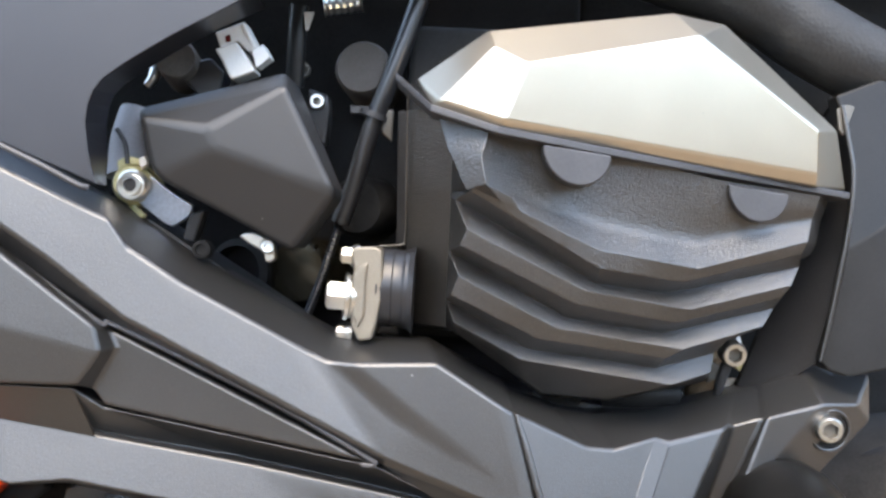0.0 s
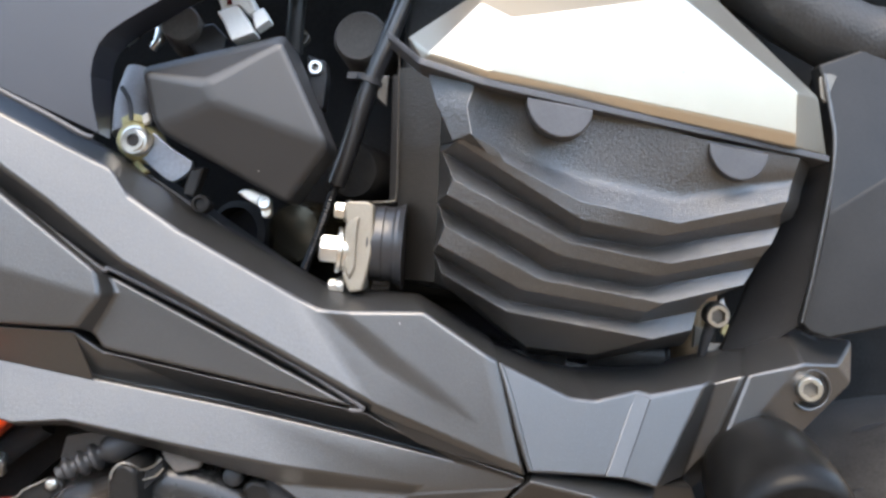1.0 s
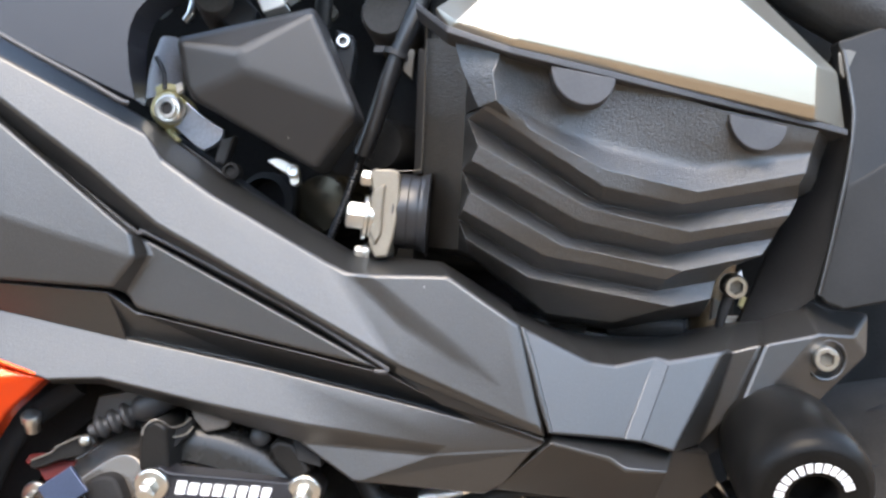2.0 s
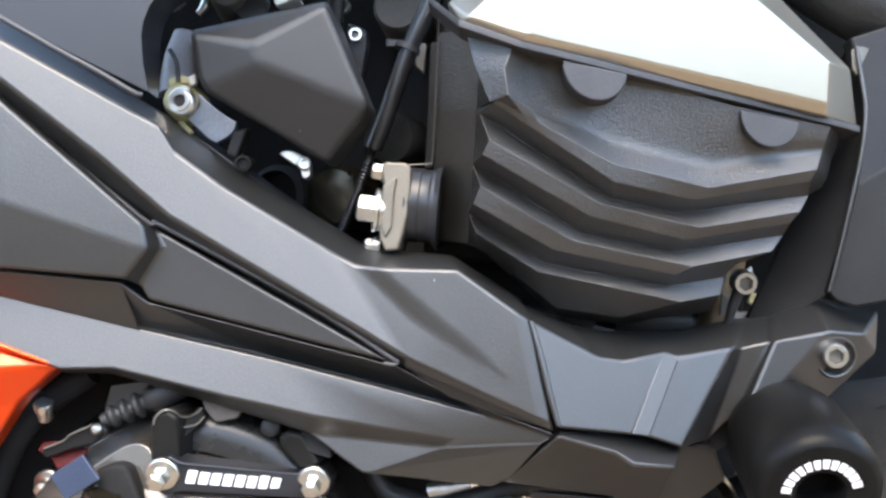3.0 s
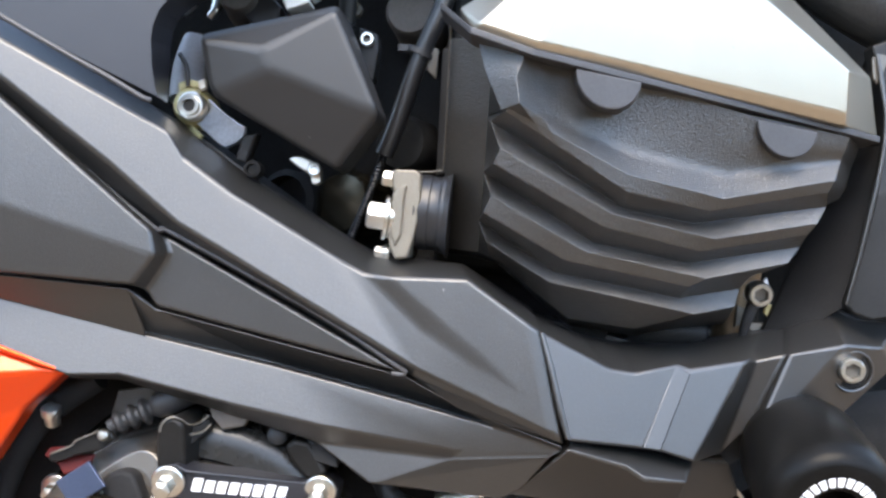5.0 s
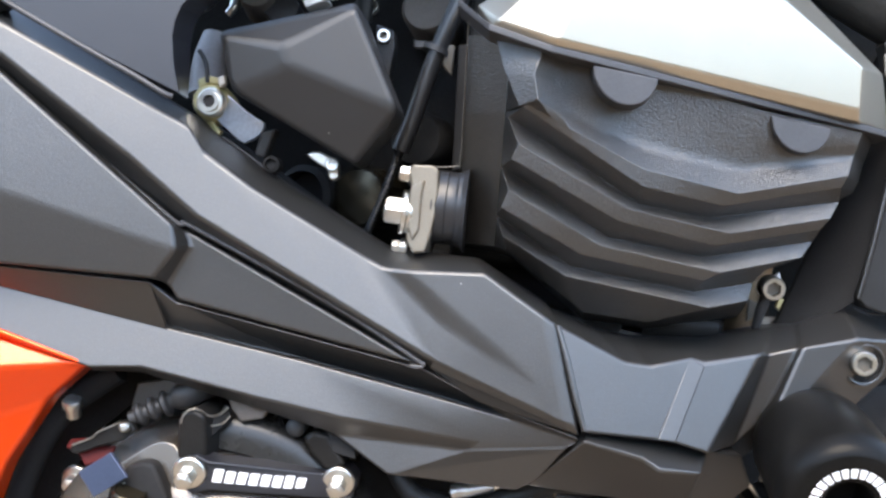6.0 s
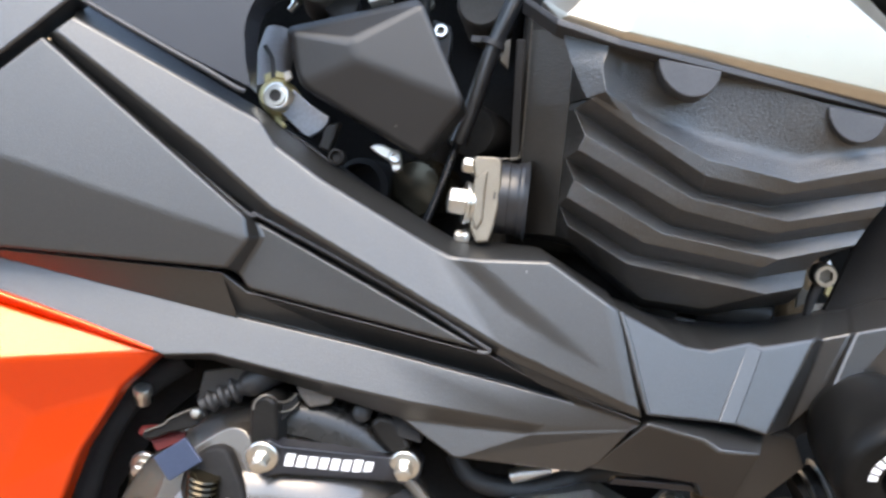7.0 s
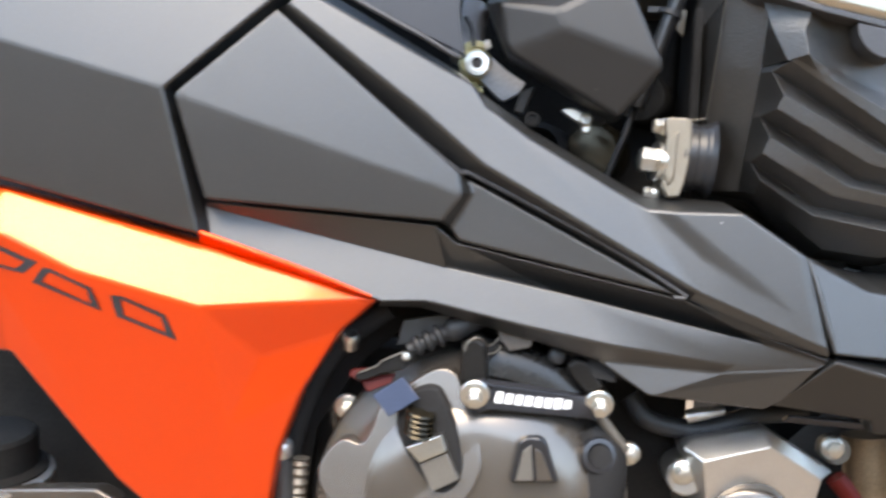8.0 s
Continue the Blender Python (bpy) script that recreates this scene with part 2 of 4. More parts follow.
def socket_bolt(centre, way, parent, r=5.2, tall=3.2, label="steel button-head socket bolt"):
    bm = bmesh.new()
    turn = Vector((way[0], -way[1], way[2])).normalized().to_track_quat("Z", "X").to_matrix()
    base, n = at(centre), 36
    hexed = [0.62 * math.cos(math.pi / 6) / math.cos((2 * math.pi * k / n) % (math.pi / 3) - math.pi / 6) for k in range(n)]
    rings = []
    for radius, h, inner in ((1, -4, 0), (1, tall * 0.35, 0), (0.96, tall * 0.75, 0), (0.86, tall, 0), (1, tall, 1), (0.97, tall - 2.6, 1)):
        ring = []
        for k in range(n):
            q = r * radius * (hexed[k] if inner else 1) / 1000
            ring.append(bm.verts.new(base + turn @ Vector((q * math.cos(2 * math.pi * k / n), q * math.sin(2 * math.pi * k / n), h / 1000))))
        rings.append(ring)
    for step, (lo, hi) in enumerate(zip(rings, rings[1:])):
        for k in range(n):
            f = bm.faces.new([lo[k], lo[(k + 1) % n], hi[(k + 1) % n], hi[k]])
            # socket walls and floor get a darker metal, so their shade is painted
            f.material_index = 1 if step == 4 else 0
    bm.faces.new(rings[-1]).material_index = 1
    bolt = part("bolt", bm, STEEL, parent, label)
    bolt.data.materials.append(TAN_METAL)
    return bolt


bike = new("motorcycle")
bike.matrix_world = BIKE
tagged(bike, "black and orange naked motorcycle leaning on its side stand", "motorcycle")

# ---- ground ----
bm = bmesh.new()
for x, y in ((-60, -60), (60, -60), (60, 60), (-60, 60)):
    bm.verts.new((x, y, 0))
bm.faces.new(bm.verts)
mesh = bpy.data.meshes.new("ground")
bm.to_mesh(mesh)
bm.free()
mesh.materials.append(GROUND)
tagged(new("ground", mesh), "worn grey-brown paved ground", "ground", kind="structure")

# ---- unseen plain walls, added to dim and warm the low reflections ----
def added_wall(name, centre, size):
    bm = bmesh.new()
    bmesh.ops.create_cube(bm, size=1, matrix=Matrix.LocRotScale(centre, None, size))
    mesh = bpy.data.meshes.new(name)
    bm.to_mesh(mesh)
    bm.free()
    mesh.materials.append(WALL_TAN)
    tagged(new(name, mesh), "unseen plain tan wall added to shape reflections", "wall", kind="structure")


added_wall("added_wall_south", (0, -4.3, 1.3), (15.2, 0.2, 2.6))
added_wall("added_wall_north", (0, 6.3, 1.3), (15.2, 0.2, 2.6))
added_wall("added_wall_east", (7.5, 1, 1.3), (0.2, 10.4, 2.6))
added_wall("added_wall_west", (-7.5, 1, 1.3), (0.2, 10.4, 2.6))

# ---- upper frame cover: the long rail that slopes down to the seam ----
rail = {
    "a": (-205, 86.2, 86.4), "b": (-198.3, 84, 93.3), "d": (-121.6, 70, 58.6),
    "e": (-114.7, 70.2, 49.3), "f": (-93.3, 68.6, 36.1), "g": (-46.8, 63.7, 13), "h": (-39.2, 63.8, 9.6), "h1": (-30.4, 66, 9.3),
    "i": (1.5, 65, 11.1), "j": (30.7, 64.2, -6.2), "k": (42.9, 66.3, -47), "j3": (24.9, 65.2, -2.9), "k3": (37.2, 67.4, -44.6),
}
rail |= {  # upper return and lower edge
    "b3": (-204.1, 68, 103.3), "d2": (-128.8, 52, 66.4), "e2": (-120.7, 43, 60.1), "f2": (-98.4, 38, 46.3), "g2": (-52.3, 37, 22.8), "h2": (-40.6, 38, 17.3), "i2": (-3.4, 40, 16.7), "j2": (28.4, 36, -0.3),
    "l": (-17.3, 66.5, -24.9), "l0": (-35, 67.9, -16.1), "g0": (-60, 65.1, 19.5), "m": (-113.2, 73.4, 22.4), "n": (-140.9, 76.6, 43.2),
    "o": (-19, 57, -29.7), "p": (-123.9, 60, 19.4), "q": (-132.3, 60, 21.1), "r": (-153.7, 66, 39.3), "s": (-211.6, 79, 85.9),
    "t": (2.6, 61, -38.8), "u": (44.5, 62, -50),
    "v": (-15.4, 65.0, -9.8), "v1": (5.2, 66.2, -21.8), "w": (-9.6, 66.2, -5.4), "w1": (9.4, 66.7, -18.4), "x1": (24.5, 66.9, -30.2),
}
bm = shell(rail, ["a b d e m n", "m e f g0 l0", "l0 g0 g l", "l g h v v1", "l v1 x1 k3", "v h h1 w", "v1 v w w1", "v1 w1 x1", "h1 i w", "w i j3 w1", "w1 j3 x1", "j3 k3 x1", "j3 j k k3",
                  "b b3 d2 d", "d d2 e2 e", "e e2 f2 f", "f f2 g2 g g0", "g g2 h2 h", "h h2 i2 i h1", "i i2 j2 j j3",
                  "a n r s", "n m p q r", "m l0 l o p", "l k3 k u t o"], 14)
part("frame_cover", bm, PLASTIC, bike, "dark grey textured plastic frame cover, long and faceted", bevel=2.2)

# ---- side panel with its sunken tip ----
side = {
    "a": (-248.9, 97, 42.5), "b": (-209.2, 86, 84.1), "d": (-125, 70.9, 19.4), "e": (-122.7, 71, 9.2), "f": (-131.5, 70.6, -3.2),
    "g": (-235, 88, -1.7), "h": (-123.2, 63.5, 18.4), "i": (-118.9, 63.2, 11), "j": (-127.7, 62.2, -5.8), "k": (-123.6, 62, -11.3), "l": (-20.9, 62, -28.3),
}
bm = shell(side, ["a b d e", "a e f g", "d h i e", "e i j f", "h l k j i"], 16)
part("side_panel", bm, PLASTIC, bike, "dark grey satin side panel narrowing to a sunken tip", bevel=1.6)

bead = [(-210.6, 80.5, 82.6), (-193.8, 75, 70.2), (-153.8, 68.6, 40.5), (-127.4, 65.4, 21.6), (-122.6, 64.8, 19.3), (-117.4, 64.8, 18.4), (-58.4, 64.2, -7.2), (-23.4, 63.2, -25.6), (-20.4, 63, -27.4), (-21.4, 63, -28.6), (-25.4, 63, -28.5)]
part("edge_bead", tube(bead, 1.0, 12), GASKET, bike, "thin dark rubber bead between side panel and frame cover")
bead = [(-208, 84.6, 107.6), (-193.1, 82.2, 99.4), (-161.7, 79.2, 84.6), (-145, 77.6, 77.2), (-131.6, 75.6, 70.6), (-128.2, 74, 69.8)]
part("edge_bead", tube(bead, 1.1, 12), GASKET, bike, "thin dark rubber bead along the tank cover")

# ---- lower frame cover ----
low = {
    "a": (-240.5, 71.5, -4), "b": (-236.5, 73.5, -18.7), "c": (-156.3, 66, -41.9), "d": (-135.5, 62.5, -40.1), "e": (-88.9, 60, -47.8), "f": (-51.5, 59, -52.9), "g": (3.9, 58, -56.9), "h": (43.7, 61, -52.5),
    "a1": (-237.3, 79, -3), "i": (-134.6, 65, -4.9), "j": (-124.1, 60.5, -12.5), "k": (-19.5, 61, -29.7), "l": (2.2, 62, -39.4), "m": (43.8, 62.5, -50.4),
    "o": (-129.8, 57, -23.4), "p": (-72.7, 55.5, -31.5), "q": (-20.7, 55.5, -40.1), "r": (16.7, 58.7, -46.1),
    "o1": (-131, 52.5, -23.2), "p1": (-75, 44, -32.3), "q1": (-21.6, 44, -41.2), "r1": (16.7, 54, -46.5),
    "c2": (-160.1, 54, -45.1), "d2": (-139.8, 52, -44), "e2": (-91.1, 51, -54), "f2": (-55.8, 52, -61), "g2": (-0.5, 55, -61.3), "h2": (39.8, 62, -54.6),
    "x": (-31.8, 55, -74.8), "y": (21.3, 48, -77.1), "z": (29, 52, -71.7),
}
bm = shell(low, ["a1 i o1 o a", "i j p1 o1", "j k q1 p1", "k l r1 q1", "l m h r r1", "o o1 p1 p", "p p1 q1 q", "q q1 r1 r", "a o e d c b", "o p f e", "p q g f", "q r h g",
                 "c d d2 c2", "d e e2 d2", "e f f2 e2", "f g g2 f2", "g h h2 g2", "f2 g2 x", "g2 h2 z y x"], 14)
part("lower_frame_cover", bm, PLASTIC, bike, "dark grey plastic lower frame cover with folded facets", bevel=1.4, crease=12)

# ---- knee panel and tank cover ----
knee = {"a": (-252.9, 98, 44.2), "b": (-211.5, 89, 86.1), "c": (-184.5, 83.1, 114.3), "d": (-235.8, 86.7, 135.2), "e": (-380.6, 104.5, 122.2), "f": (-373.4, 109, 70), "g": (-378, 97.6, 12.6), "h": (-326.7, 93.1, 0.1), "i": (-236.6, 86, -17.5)}
part("knee_panel", shell(knee, ["a b c d e f", "a f g h i"], 14), PLASTIC, bike, "broad dark grey satin plastic panel", bevel=1.5)
# unseen upper points n, o and q reach high to block sky reflections
tank = {
    "a0": (-213.6, 86.5, 108.2), "a": (-190.9, 82, 97.5), "b": (-128.7, 74, 71.1), "c": (-126.3, 72.5, 71.4), "d": (-128.9, 74, 82.5), "e": (-130.4, 74, 93.1), "e1": (-129.5, 75, 99.3), "f": (-127.2, 76, 104.9), "f1": (-123.3, 77, 109.3), "g": (-117.6, 77, 113.8), "g1": (-109.8, 76, 119.5), "h": (-100.7, 75, 125.8), "i": (-91.4, 73, 131.9), "j": (-72.3, 68, 144.6),
    "k": (-189, 81, 106.5), "m": (-330, 84, 150), "n": (-330, 98, 420), "o": (40, 45, 400), "q": (300, 30, 360), "s": (40, 30, 180), "t": (300, 0, 200), "p": (-131.7, 77, 71),
}
tank |= {  # rim running inward
    "c2": (-128.7, 60, 71.7), "d2": (-130.2, 57, 84.9), "e2": (-131.2, 56, 95), "e12": (-130.6, 56, 101.8), "f2": (-128.7, 56, 107), "f12": (-124.9, 56, 111.3), "g2": (-119.5, 56, 115.3), "g12": (-112, 55, 120.7), "h2": (-103, 54, 127.2), "i2": (-93.2, 53, 133.3), "j2": (-73.2, 50, 144.7),
}
part("tank_cover", shell(tank, ["a0 k e d c a", "k m n o s j i h g1 g f1 f e1 e", "s o q t", "a0 m k", "c d d2 c2", "d e e2 d2", "e e1 e12 e2", "e1 f f2 e12", "f f1 f12 f2", "f1 g g2 f12", "g g1 g12 g2", "g1 h h2 g12", "h i i2 h2", "i j j2 i2"], 4), TANK, bike, "satin black tank cover with a rounded rim", bevel=3.6, steps=5)

# ---- cover behind the seam, with the bolt boss ----
rear = {
    "a": (30.6, 61.4, -6.4), "b": (60, 56.5, -19.2), "c": (70, 54.1, -20), "d": (86.8, 49, -15.6), "e": (92.3, 48.2, -18), "f": (116.2, 41, -12.3), "u": (122.2, 32, -12.3), "g": (133.7, 32, -8.8), "h": (135.8, 34, -7.9), "i": (158.7, 30, -2.7), "j": (174.9, 25, -2.9),
}
rear |= {  # upper return
    "a2": (29, 35, -2), "b2": (49.2, 31, -9.1), "c2": (64.9, 27, -11.6), "d2": (97.7, 17, -9.5), "f2": (129.3, 9, -1.9), "g2": (140.8, 5, 0.3), "h2": (154.4, 2, 9.5), "i2": (158.9, 1, 12.5), "j2": (174.2, 1, 7.3), "k2": (190.2, 1, 6.8),
    "l": (45, 65.9, -47.5), "m": (75.4, 58.5, -48.9), "n": (81.8, 57, -49.5), "o": (95.7, 54.2, -52.9), "p": (113.4, 20, -55.3), "q": (123.7, 37, -40.6), "q0": (122, 28, -42), "r": (134.1, 33.5, -32.6), "s": (163.5, 18, -33.5), "t": (184.4, 16, -11.1),
}
bm = shell(rear, ["a b c d e f o n m l", "f u p o", "u g q0 p", "g h q q0", "h i r q", "i j t s r",
                  "a a2 b2 b", "b b2 c2 c", "c c2 d2 d", "d d2 f2 f e", "f f2 g2 g u", "g g2 h2 i2 i h", "i i2 j2 k2 j", "j k2 t"], 14)
cover = part("pivot_cover", bm, PLASTIC, bike, "dark grey plastic frame pivot cover beside the seam", bevel=2.4)
part("edge_bead", tube([(31.6, 61.6, -7.2), (36.2, 63.4, -20), (41, 65, -35), (45.2, 65.9, -46.6)], [1.0, 1.4, 1.4, 1.0], 14), PLASTIC, cover, "rounded lip along the seam")
part("raised_strip", slab([(86.3, 49.2, -16), (92.9, 48.6, -18.6), (82, 58.2, -48.9), (74.6, 59.5, -48.4)], 4), PLASTIC, cover, bevel=0.7)
part("counterbore", lathe((163.4, 26.4, -13.6), (0.16, 1, -0.15), [(9.2, -6), (9.2, 0.2), (8.6, 0.8), (7.9, 0.5), (7.6, -3), (0, -3)], 40), PLASTIC, cover, "raised rim round the bolt hole", smooth=50)
# black disc inside the rim puts the hole's shade into the colour
part("bore_shade", lathe((163.4, 26.4, -13.6), (0.16, 1, -0.15), [(7.5, -4), (7.5, -0.4), (0, -0.4)], 36), DEEP, cover, "black disc painting the shade inside the bolt hole")
socket_bolt((162, 28.5, -12.9), (-0.05, 1, -0.08), cover, 5.5, 2.6)
ledge = {
    "a": (46.9, 59, -48.6), "b": (97.2, 42, -53.2), "c": (93.1, 57.5, -60.3), "d": (75.7, 61.5, -59.8), "e": (68.5, 63.5, -55.6), "f": (45.2, 66, -50.7),
    "g": (25.4, 47, -75), "h": (73.5, 35, -79.7), "h1": (78.1, 28, -87.2), "i": (91.4, 28, -86.6), "j": (106.8, 18, -87.6), "k": (123.1, 20, -71.2), "l": (116.6, 24, -57.4),
}
bm = shell(ledge, ["a b c d e f", "f e d c i h1 h g", "c b l k j i"], 14)
part("lower_pivot_cover", bm, PLASTIC, bike, "dark plastic lower cover with a narrow ledge", bevel=1.2)

# ---- orange shroud ----
shroud = {
    "a": (-330.9, 86, -2.6), "b": (-237.5, 76, -20.9), "c": (-158.5, 61, -41.3), "d": (-233.8, 87, -49.9), "e": (-288.9, 94.5, -37.9), "f": (-321.6, 98.6, -23.6),
    "g": (-176.1, 58.6, -58.9), "h": (-191.3, 59.2, -86.9), "i": (-201.2, 57, -117.8), "j": (-205.1, 52.9, -146.5), "k": (-223, 68.6, -106.9), "l": (-211.3, 51.9, -164),
    "k1": (-210.7, 64.6, -72), "m": (-323.7, 92.2, -48.6), "n": (-310.2, 85.1, -70.9), "o": (-284.7, 76, -97.1), "p": (-260.9, 67.4, -121.6), "q": (-243.5, 54, -167),
    "r": (-324.9, 79, -78.5), "s": (-300.1, 71, -108.6), "t": (-276, 63, -137.8), "u": (-261.7, 59, -150), "v": (-241.6, 49, -176.7),
    "w": (-420, 96, 0), "x": (-420, 104, -40), "y": (-420, 90, -70), "z": (-420, 66, -90),
}
bm = shell(shroud, ["w a f x", "a b d e f", "b c d", "x f m y", "f e d k l q p o n m", "d c g k1", "d k1 k", "k1 g h", "k1 h k", "k h i", "k i j l", "y m r z", "m n s r", "n o t s", "o p u t", "p q v u"], 10)
orange = part("shroud", bm, ORANGE, bike, "glossy orange radiator shroud with sharp creases", bevel=2.0)

part("lip_strip", slab([(-238.5, 82, -16), (-213.7, 77, -23), (-189.1, 71, -30.4), (-160.8, 65, -39.6), (-160, 60, -42.2), (-189, 67, -34), (-214, 73, -27.4), (-238.5, 79, -21.2)], 6), ORANGE, orange, "thin orange strip under the lip")
part("lip", tube([(-238.2, 83, -16.4), (-213.7, 78, -23.4), (-189.1, 72, -30.7), (-160.8, 66, -39.8)], [1.3, 1.3, 1.2, 0.6], 12), ORANGE, orange, "thin raised orange lip")

# ---- ribbed cylinder cover with silver cap ----
# each row: left end, first bend, second bend, far end; each rib: crest, lower edge of its face, groove
pocket = [
    [(-3.1, 80, 102.9), (35, 88, 94.9), (101.9, 62, 84.3), (147.4, 45, 81.2)],
    [(1.5, 83.5, 89.1), (43, 80, 81.3), (100, 60, 73.3), (146.4, 44, 75.9)],
    [(8.7, 86.5, 74.4), (58.1, 71, 65), (97.6, 58, 60.8), (146.1, 41, 72.1)],
]
upper_rib = [
    [(12, 88, 74.9), (56.9, 78, 55.9), (96.1, 65, 50.7), (142.3, 48, 63.1)],
    [(10.1, 87.1, 74.3), (57.8, 77.1, 49.2), (90.9, 64.1, 45.5), (140.4, 47.1, 58.3)],
    [(4.9, 77.3, 71.5), (58.5, 67, 43.4), (86.7, 56.8, 40.7), (142.2, 40.5, 53)],
]
middle_rib = [
    [(9.7, 82, 60.9), (54, 71, 40.9), (94.9, 61, 35.3), (137.9, 45, 45.7)],
    [(7.5, 81.1, 55.3), (50.7, 70.1, 35.8), (89.9, 60.1, 29.9), (134.7, 44.1, 40.9)],
    [(3.5, 68.8, 53.2), (48.9, 59.6, 29.6), (86.5, 52.4, 25.1), (134.2, 37, 36)],
]
lower_rib = [
    [(7.5, 73, 44), (44.9, 63.5, 26.2), (94.1, 56, 19.8), (129, 41, 28.8)],
    [(5.2, 72.1, 37.1), (38.2, 62.7, 21.8), (87.7, 55.2, 15.9), (115, 40.3, 22.1)],
    [(3, 59.4, 34.6), (35.3, 52.4, 16.7), (86.3, 46, 10.9), (112.2, 34.5, 16.8)],
]
skirt = [
    [(6.9, 63.5, 26.3), (33, 56, 12.8), (92.1, 49.5, 5.1), (110, 38, 9.1)],
    [(8.5, 50, 20.8), (42.5, 42, -1.7), (70.5, 36, -3.8), (109.9, 30, 4.5)],
    [(11.2, 24, 18.4), (44.4, 20, -6.4), (73.8, 14, -8.1), (112.7, 10, 0.7)],
]
rows = pocket + upper_rib + middle_rib + lower_rib + skirt
inner_edge = [(15.8, 89, 95.5), (13.3, 91, 86.1), (15.3, 92.5, 76.4)]
for k, row in enumerate(rows):
    inner = inner_edge[k] if k < 3 else tuple(0.8 * a + 0.2 * b for a, b in zip(row[0], row[1]))
    # the pocket under the cap falls away from its rim in a hollow
    sink = ((3.2, 6.4, 8.0, 8.4, 5.4, 2.2, 0.4, 0.2), (4.0, 6.6, 6.4, 4.8, 2.8, 1.2, 0.3, 0), (3.6, 4.8, 3.2, 1.2, 0.6, 0.4, 0.8, 0))[k] if k < 3 else [0] * 8
    line, places = (inner, row[1], row[2], row[3]), ((0, 0.2), (0, 0.45), (0, 0.72), (1, 0), (1, 0.33), (1, 0.67), (2, 0), (2, 0.5))
    between = []
    for (j, u), d in zip(places, sink):
        p = [a + (b - a) * u for a, b in zip(line[j], line[j + 1])]
        between.append((p[0], p[1] - d, p[2]))
    rows[k] = [row[0], inner, *between, row[3]]


def blend(a, b, u):
    return [tuple(p + (q - p) * u for p, q in zip(m, n)) for m, n in zip(a, b)]


# the upper band rolls softly out of the pocket, the left rim stays crisp
start, bend, stop = blend(rows[1], rows[2], 0.78), rows[2], blend(rows[2], rows[3], 0.3)
soft = []
for u in (0, 0.25, 0.5, 0.75, 1):
    rim = blend(rows[1], rows[2], 0.78 + 0.22 * u)
    soft.append(rim[:2] + blend(blend(start, bend, u), blend(bend, stop, u), u)[2:])
rows = [rows[0], blend(rows[0], rows[1], 0.5), rows[1], blend(rows[1], rows[2], 0.25), blend(rows[1], rows[2], 0.5), *soft, *rows[3:]]
wall_top, wall_low = (-14.1, 72, 110.5), (-13.6, 46, 53.7)
bm = bmesh.new()
grid = [[bm.verts.new(at(p)) for p in row] for row in rows]
last = len(rows[0]) - 1
for lo, hi in zip(grid, grid[1:]):
    for k in range(last):
        bm.faces.new([lo[k], lo[k + 1], hi[k + 1], hi[k]])
# side wall and far edge, run back from the front
edge, corner, z = [], [], 200.0
for row in rows:
    z = min(row[0][2], z - 0.5)
    u = (wall_top[2] - z) / (wall_top[2] - wall_low[2])
    away = max(0, 18 - z) * 0.9
    side = min(68, wall_top[1] - 6 + (wall_low[1] - wall_top[1]) * u)
    corner.append(bm.verts.new(at((3.4 + away * 0.9, min(row[0][1], side + 0.4 * (min(86, 62 + 0.5 * (z - 26)) - side)), z + 1.5))))
    edge.append(bm.verts.new(at((wall_top[0] + (wall_low[0] - wall_top[0]) * u + away, side, z + 2))))
inner = [bm.verts.new(v.co + Vector((0, 0.06, 0))) for v in edge]
far = [bm.verts.new(at((row[last][0] + (12 if row[last][2] > 53.5 else 3), row[last][1] - 22, row[last][2]))) for row in rows]
for k in range(len(rows) - 1):
    bm.faces.new([edge[k], corner[k], corner[k + 1], edge[k + 1]])
    bm.faces.new([corner[k], grid[k][0], grid[k + 1][0], corner[k + 1]])
    bm.faces.new([inner[k], edge[k], edge[k + 1], inner[k + 1]])
    bm.faces.new([grid[k][last], far[k], far[k + 1], grid[k + 1][last]])
ribbed = part("cylinder_cover", bm, CASTING, bike, "black crackle-painted cylinder cover with three bent ribs", bevel=0.9, crease=24)
cap = {
    "a": (-1.7, 91, 104.6), "b": (15.9, 89.5, 124.2), "c": (27.6, 93, 117.8), "d": (20.5, 95, 98.2), "e": (90, 76, 134), "f": (141.4, 56, 105), "g": (142.7, 54, 88.6),
    "h": (-4.1, 88, 102.6), "i": (18.4, 92.3, 95.8), "j": (166, 24, 85.5), "k": (143.2, 51, 84), "l": (159.7, 28, 109.4), "m": (104.3, 56, 143.5), "n": (83.1, 62, 145.5), "o": (14.3, 68, 134.3), "p": (-11.2, 70, 115),
}
bm = shell(cap, ["a b c d", "c e f g d", "d g k i", "a d i h", "f l j k g", "e m l f", "c b o n e", "e n m", "a h p", "b a p o"], 20)
part("cap", bm, SILVER, ribbed, "bright silver painted faceted cap", bevel=1.0)
trim = [(-18.7, 70, 115.7), (-4.7, 91, 101.6), (18.4, 93, 94.9), (51, 84, 91.2), (89.4, 68, 87.9), (144.7, 47, 83.2), (161.4, 38, 82.1)]
bm = bmesh.new()
sec = []
for p in trim:
    sec.append([bm.verts.new(at(q)) for q in ((p[0], p[1] + 0.8, p[2] + 1.4), (p[0], p[1] + 0.8, p[2] - 1.3), (p[0], p[1] - 18, p[2] - 1.3), (p[0], p[1] - 18, p[2] + 1.4))])
for lo, hi in zip(sec, sec[1:]):
    for k in range(4):
        bm.faces.new([lo[k], hi[k], hi[(k + 1) % 4], lo[(k + 1) % 4]])
